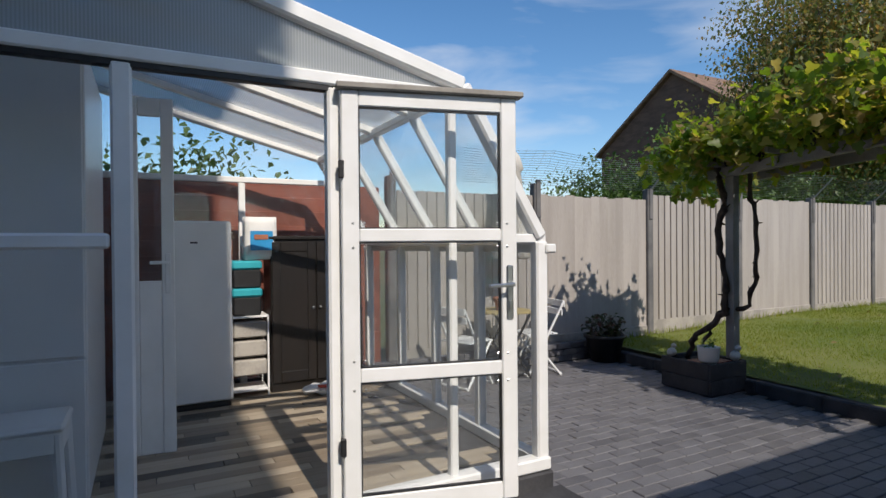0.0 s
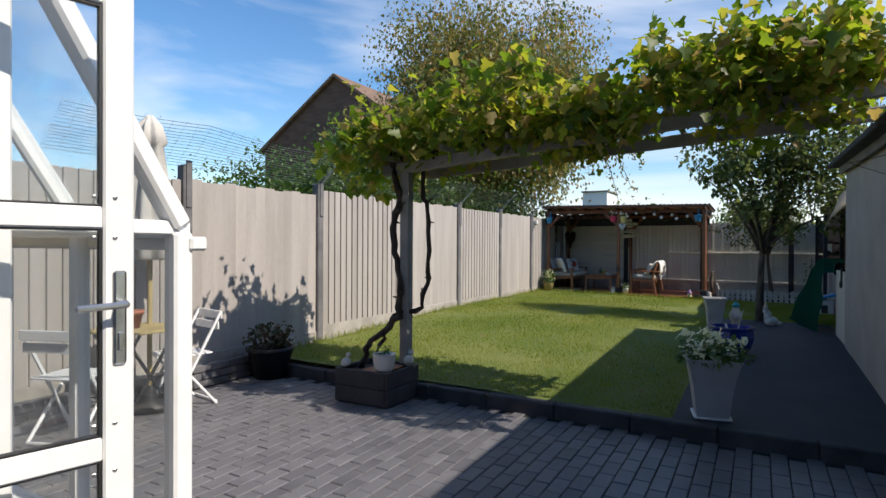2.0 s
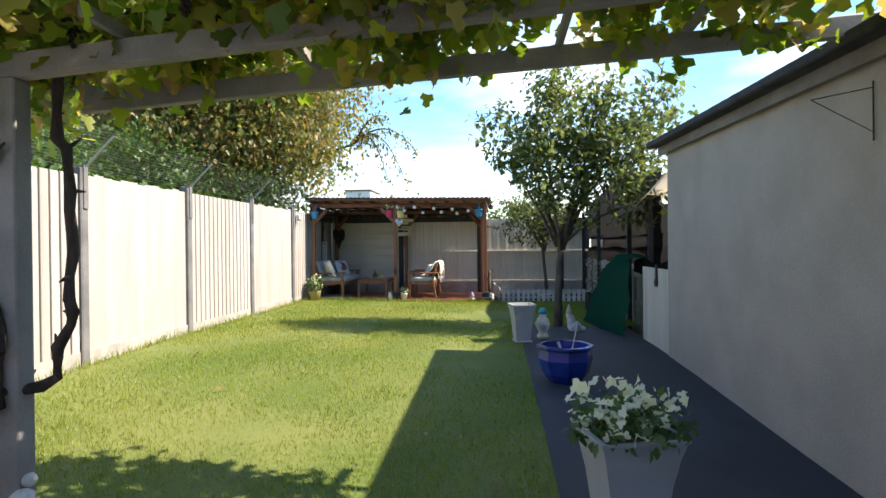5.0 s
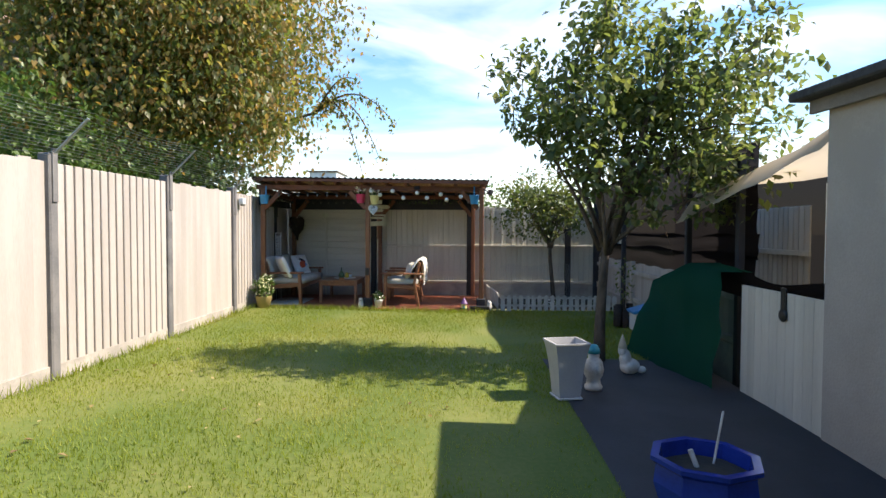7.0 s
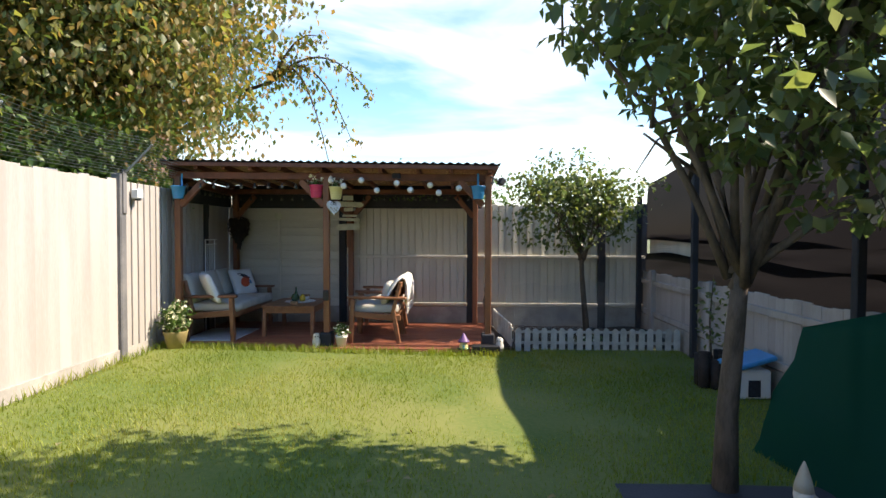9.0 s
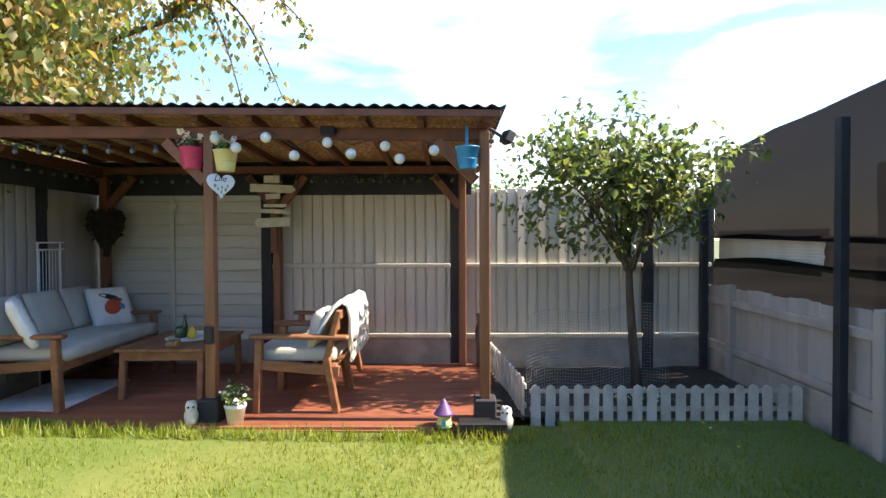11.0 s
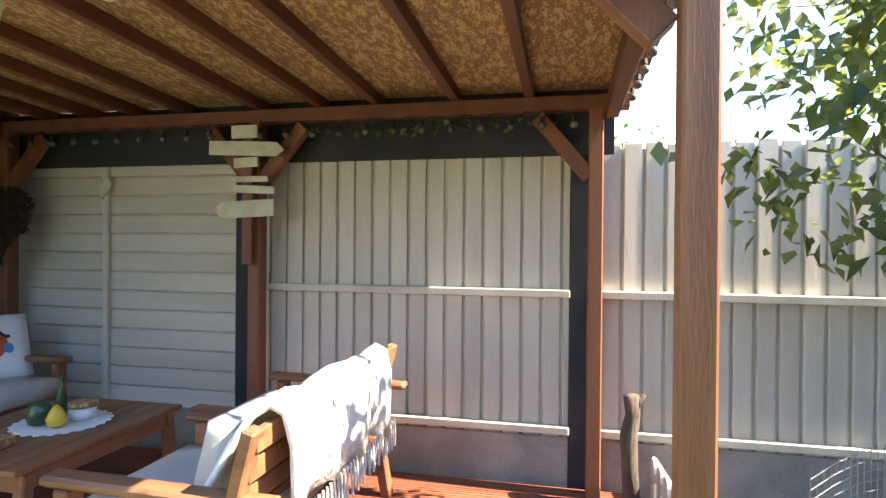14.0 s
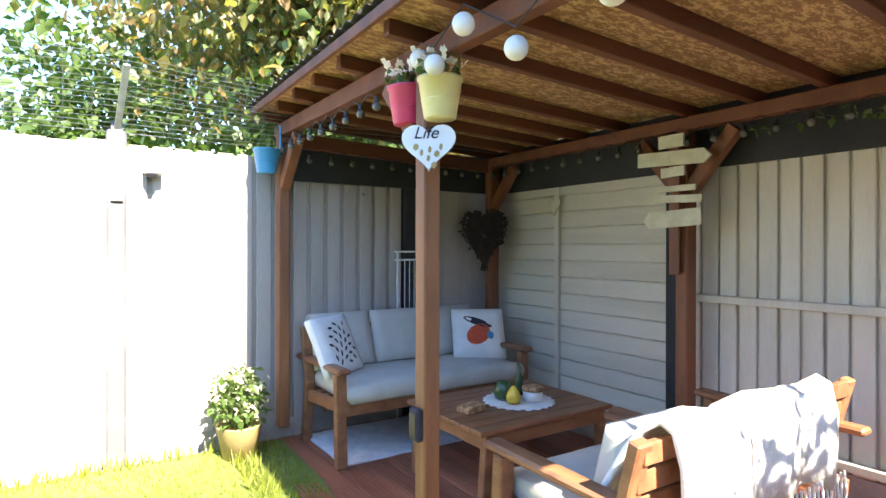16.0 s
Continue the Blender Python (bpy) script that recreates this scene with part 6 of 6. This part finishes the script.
B().box((-0.145, -0.05, 0.02), (-0.139, 0.05, 0.16), 0.002).done("door", M_INK, ty)
lg = thing("driftwood_log", "weathered pale upright log by the back fence", "log", (13.86, 1.92, 0.2))
b = B()
b.tube([(0, 0, 0), (0.015, 0.01, 0.2), (-0.01, 0.02, 0.4), (0.01, 0.0, 0.48), (0.0, 0.01, 0.57)], [0.042, 0.038, 0.04, 0.034, 0.038], 9)
b.tube([(0, 0, 0.3), (0.0, 0.05, 0.38)], [0.02, 0.012], 6).tube([(0, 0, 0.5), (0.0, -0.05, 0.58)], [0.02, 0.012], 6)
b.done("wood", M_BARK, lg, True)
fs = thing("floodlight", "small black floodlight on the shelter corner", "lamp", (12.02, 1.86, 2.13))
B().box((-0.05, -0.03, -0.04), (0.05, 0.03, 0.04), 0.008, pose(0, 0, 0, 25, 0, 20)).bar((0, 0.03, 0.0), (0, 0.12, 0.06), 0.02, 0.02).done("case", M_BLACK, fs)
bx = thing("junction_box", "small blue-grey box on the front beam", "box", (12.235, 3.05, 2.22))
B().box((-0.015, -0.05, -0.03), (0.018, 0.05, 0.03), 0.006).done("case", M_INK, bx)
wl2 = thing("wall_lamp", "small white box lamp on the fence", "lamp", (11.55, 5.70, 1.98))
B().box((-0.04, -0.05, -0.07), (0.06, 0.03, 0.03), 0.01).done("case", M_APPL, wl2)
B().lathe([(0.03, -0.09), (0.035, -0.07)], (0.0, -0.02, 0), 12).done("lens", M_BLACK, wl2)

# ---- grass, fallen leaves ----
rng = np.random.default_rng(81)
n = 110000
gx, gy = 2.86 + 9.4 * rng.random(n), 1.47 + 4.24 * rng.random(n)
n2 = 22000
gx = np.concatenate([gx, 8.8 + 3.55 * rng.random(n2)])
gy = np.concatenate([gy, -0.25 + 1.72 * rng.random(n2)])
den = np.array([noise.noise(Vector((x * 0.55, y * 0.75, 2.0))) + 0.5 * noise.noise(Vector((x * 2.1, y * 2.3, 5.0))) for x, y in zip(gx, gy)])
keep = den + rng.normal(0, 0.2, len(gx)) > -0.42
gx, gy, den = gx[keep], gy[keep], den[keep]
gp = np.array([(x, y, ground_z(x, y)) for x, y in zip(gx, gy)])
gr = scatter("grass", gp, rng.uniform(0.018, 0.036, len(gx)) * (1 + 0.35 * np.clip(den, -0.5, 0.8)), M_GRASS, (BLADE[0] * np.array((1.6, 1, 1)), BLADE[1]), None, upright=True, seed=82)
tagged(gr, "short mown grass of the lawn", "grass", kind="stuff")
n3 = 2600
ex = np.concatenate([2.9 + 9.3 * rng.random(n3 // 2), np.full(n3 // 2, 12.05) - 0.12 * rng.random(n3 // 2)])
ey = np.concatenate([5.62 + 0.1 * rng.random(n3 // 2), 1.7 + 4.0 * rng.random(n3 // 2)])
ed = scatter("long_grass", [(x, y, ground_z(x, y)) for x, y in zip(ex, ey)], rng.uniform(0.04, 0.11, n3), M_GRASS, BLADE, None, upright=True, seed=83)
tagged(ed, "longer grass tufts along fence and deck", "grass", kind="stuff")
fx = [(rng.uniform(3.2, 9.5), rng.uniform(1.8, 5.4)) for _ in range(60)]
fl2 = scatter("fallen_leaves", [(x, y, ground_z(x, y) + 0.03) for x, y in fx], rng.uniform(0.03, 0.07, 60), M_DRYL, LEAF, None, seed=84, upright=True)
tagged(fl2, "fallen dry leaves on the lawn", "leaves", kind="stuff")

# ---- paving and flooring pieces ----
pav = thing("patio", "dark painted block-paved patio", "patio", (0, 0, 0), kind="structure")
B().box((-6.0, -2.8, -0.2), (2.74, 5.72, -0.012), 0).done("bedding", M_JOINT, pav)
pm = box_mesh("paver", (0.203, 0.099, 0.05), M_PAVE, 0.005)
rest = B()
rng2 = random.Random(5)
count = 0
for r in range(72):
    y = -1.6 + 0.1035 * r
    for i in range(25):
        x = -2.45 + 0.208 * i + (0.104 if r % 2 else 0)
        if x > 2.68 or (x < CX + 0.02 and y > WY - 0.4) or y > 5.62:
            continue
        dz = rng2.uniform(-0.003, 0.002)
        if count < 300 and -0.3 < x < 2.7 and 1.3 < y < 4.4:
            piece("paver", pm, pav, (x, y, -0.025 + dz), ry=rng2.uniform(-0.4, 0.4), rx=rng2.uniform(-0.6, 0.6))
            count += 1
        else:
            rest.box((x - 0.1, y - 0.049, -0.05), (x + 0.1, y + 0.049, dz), 0.004)
rest.done("pavers", M_PAVE, pav, kind="stuff", label="dark block pavers")
lam = thing("laminate_floor", "mixed grey and brown plank laminate floor", "floor", (-4.6, WY, FZ - 0.012), kind="structure")
lms = [box_mesh("floor_plank", (0.596, 0.088, 0.012), m, 0.001) for m in M_LAM]
for r in range(30):
    for i in range(5):
        k = rng2.choice((0, 0, 1, 1, 1, 2))
        x = 1.55 + 0.6 * i + 0.17 * ((r * 7) % 5) - 0.3
        if x + 0.3 > 4.16:
            continue
        piece("plank", lms[k], lam, (x, 0.09 + 0.0895 * r, 0.005))
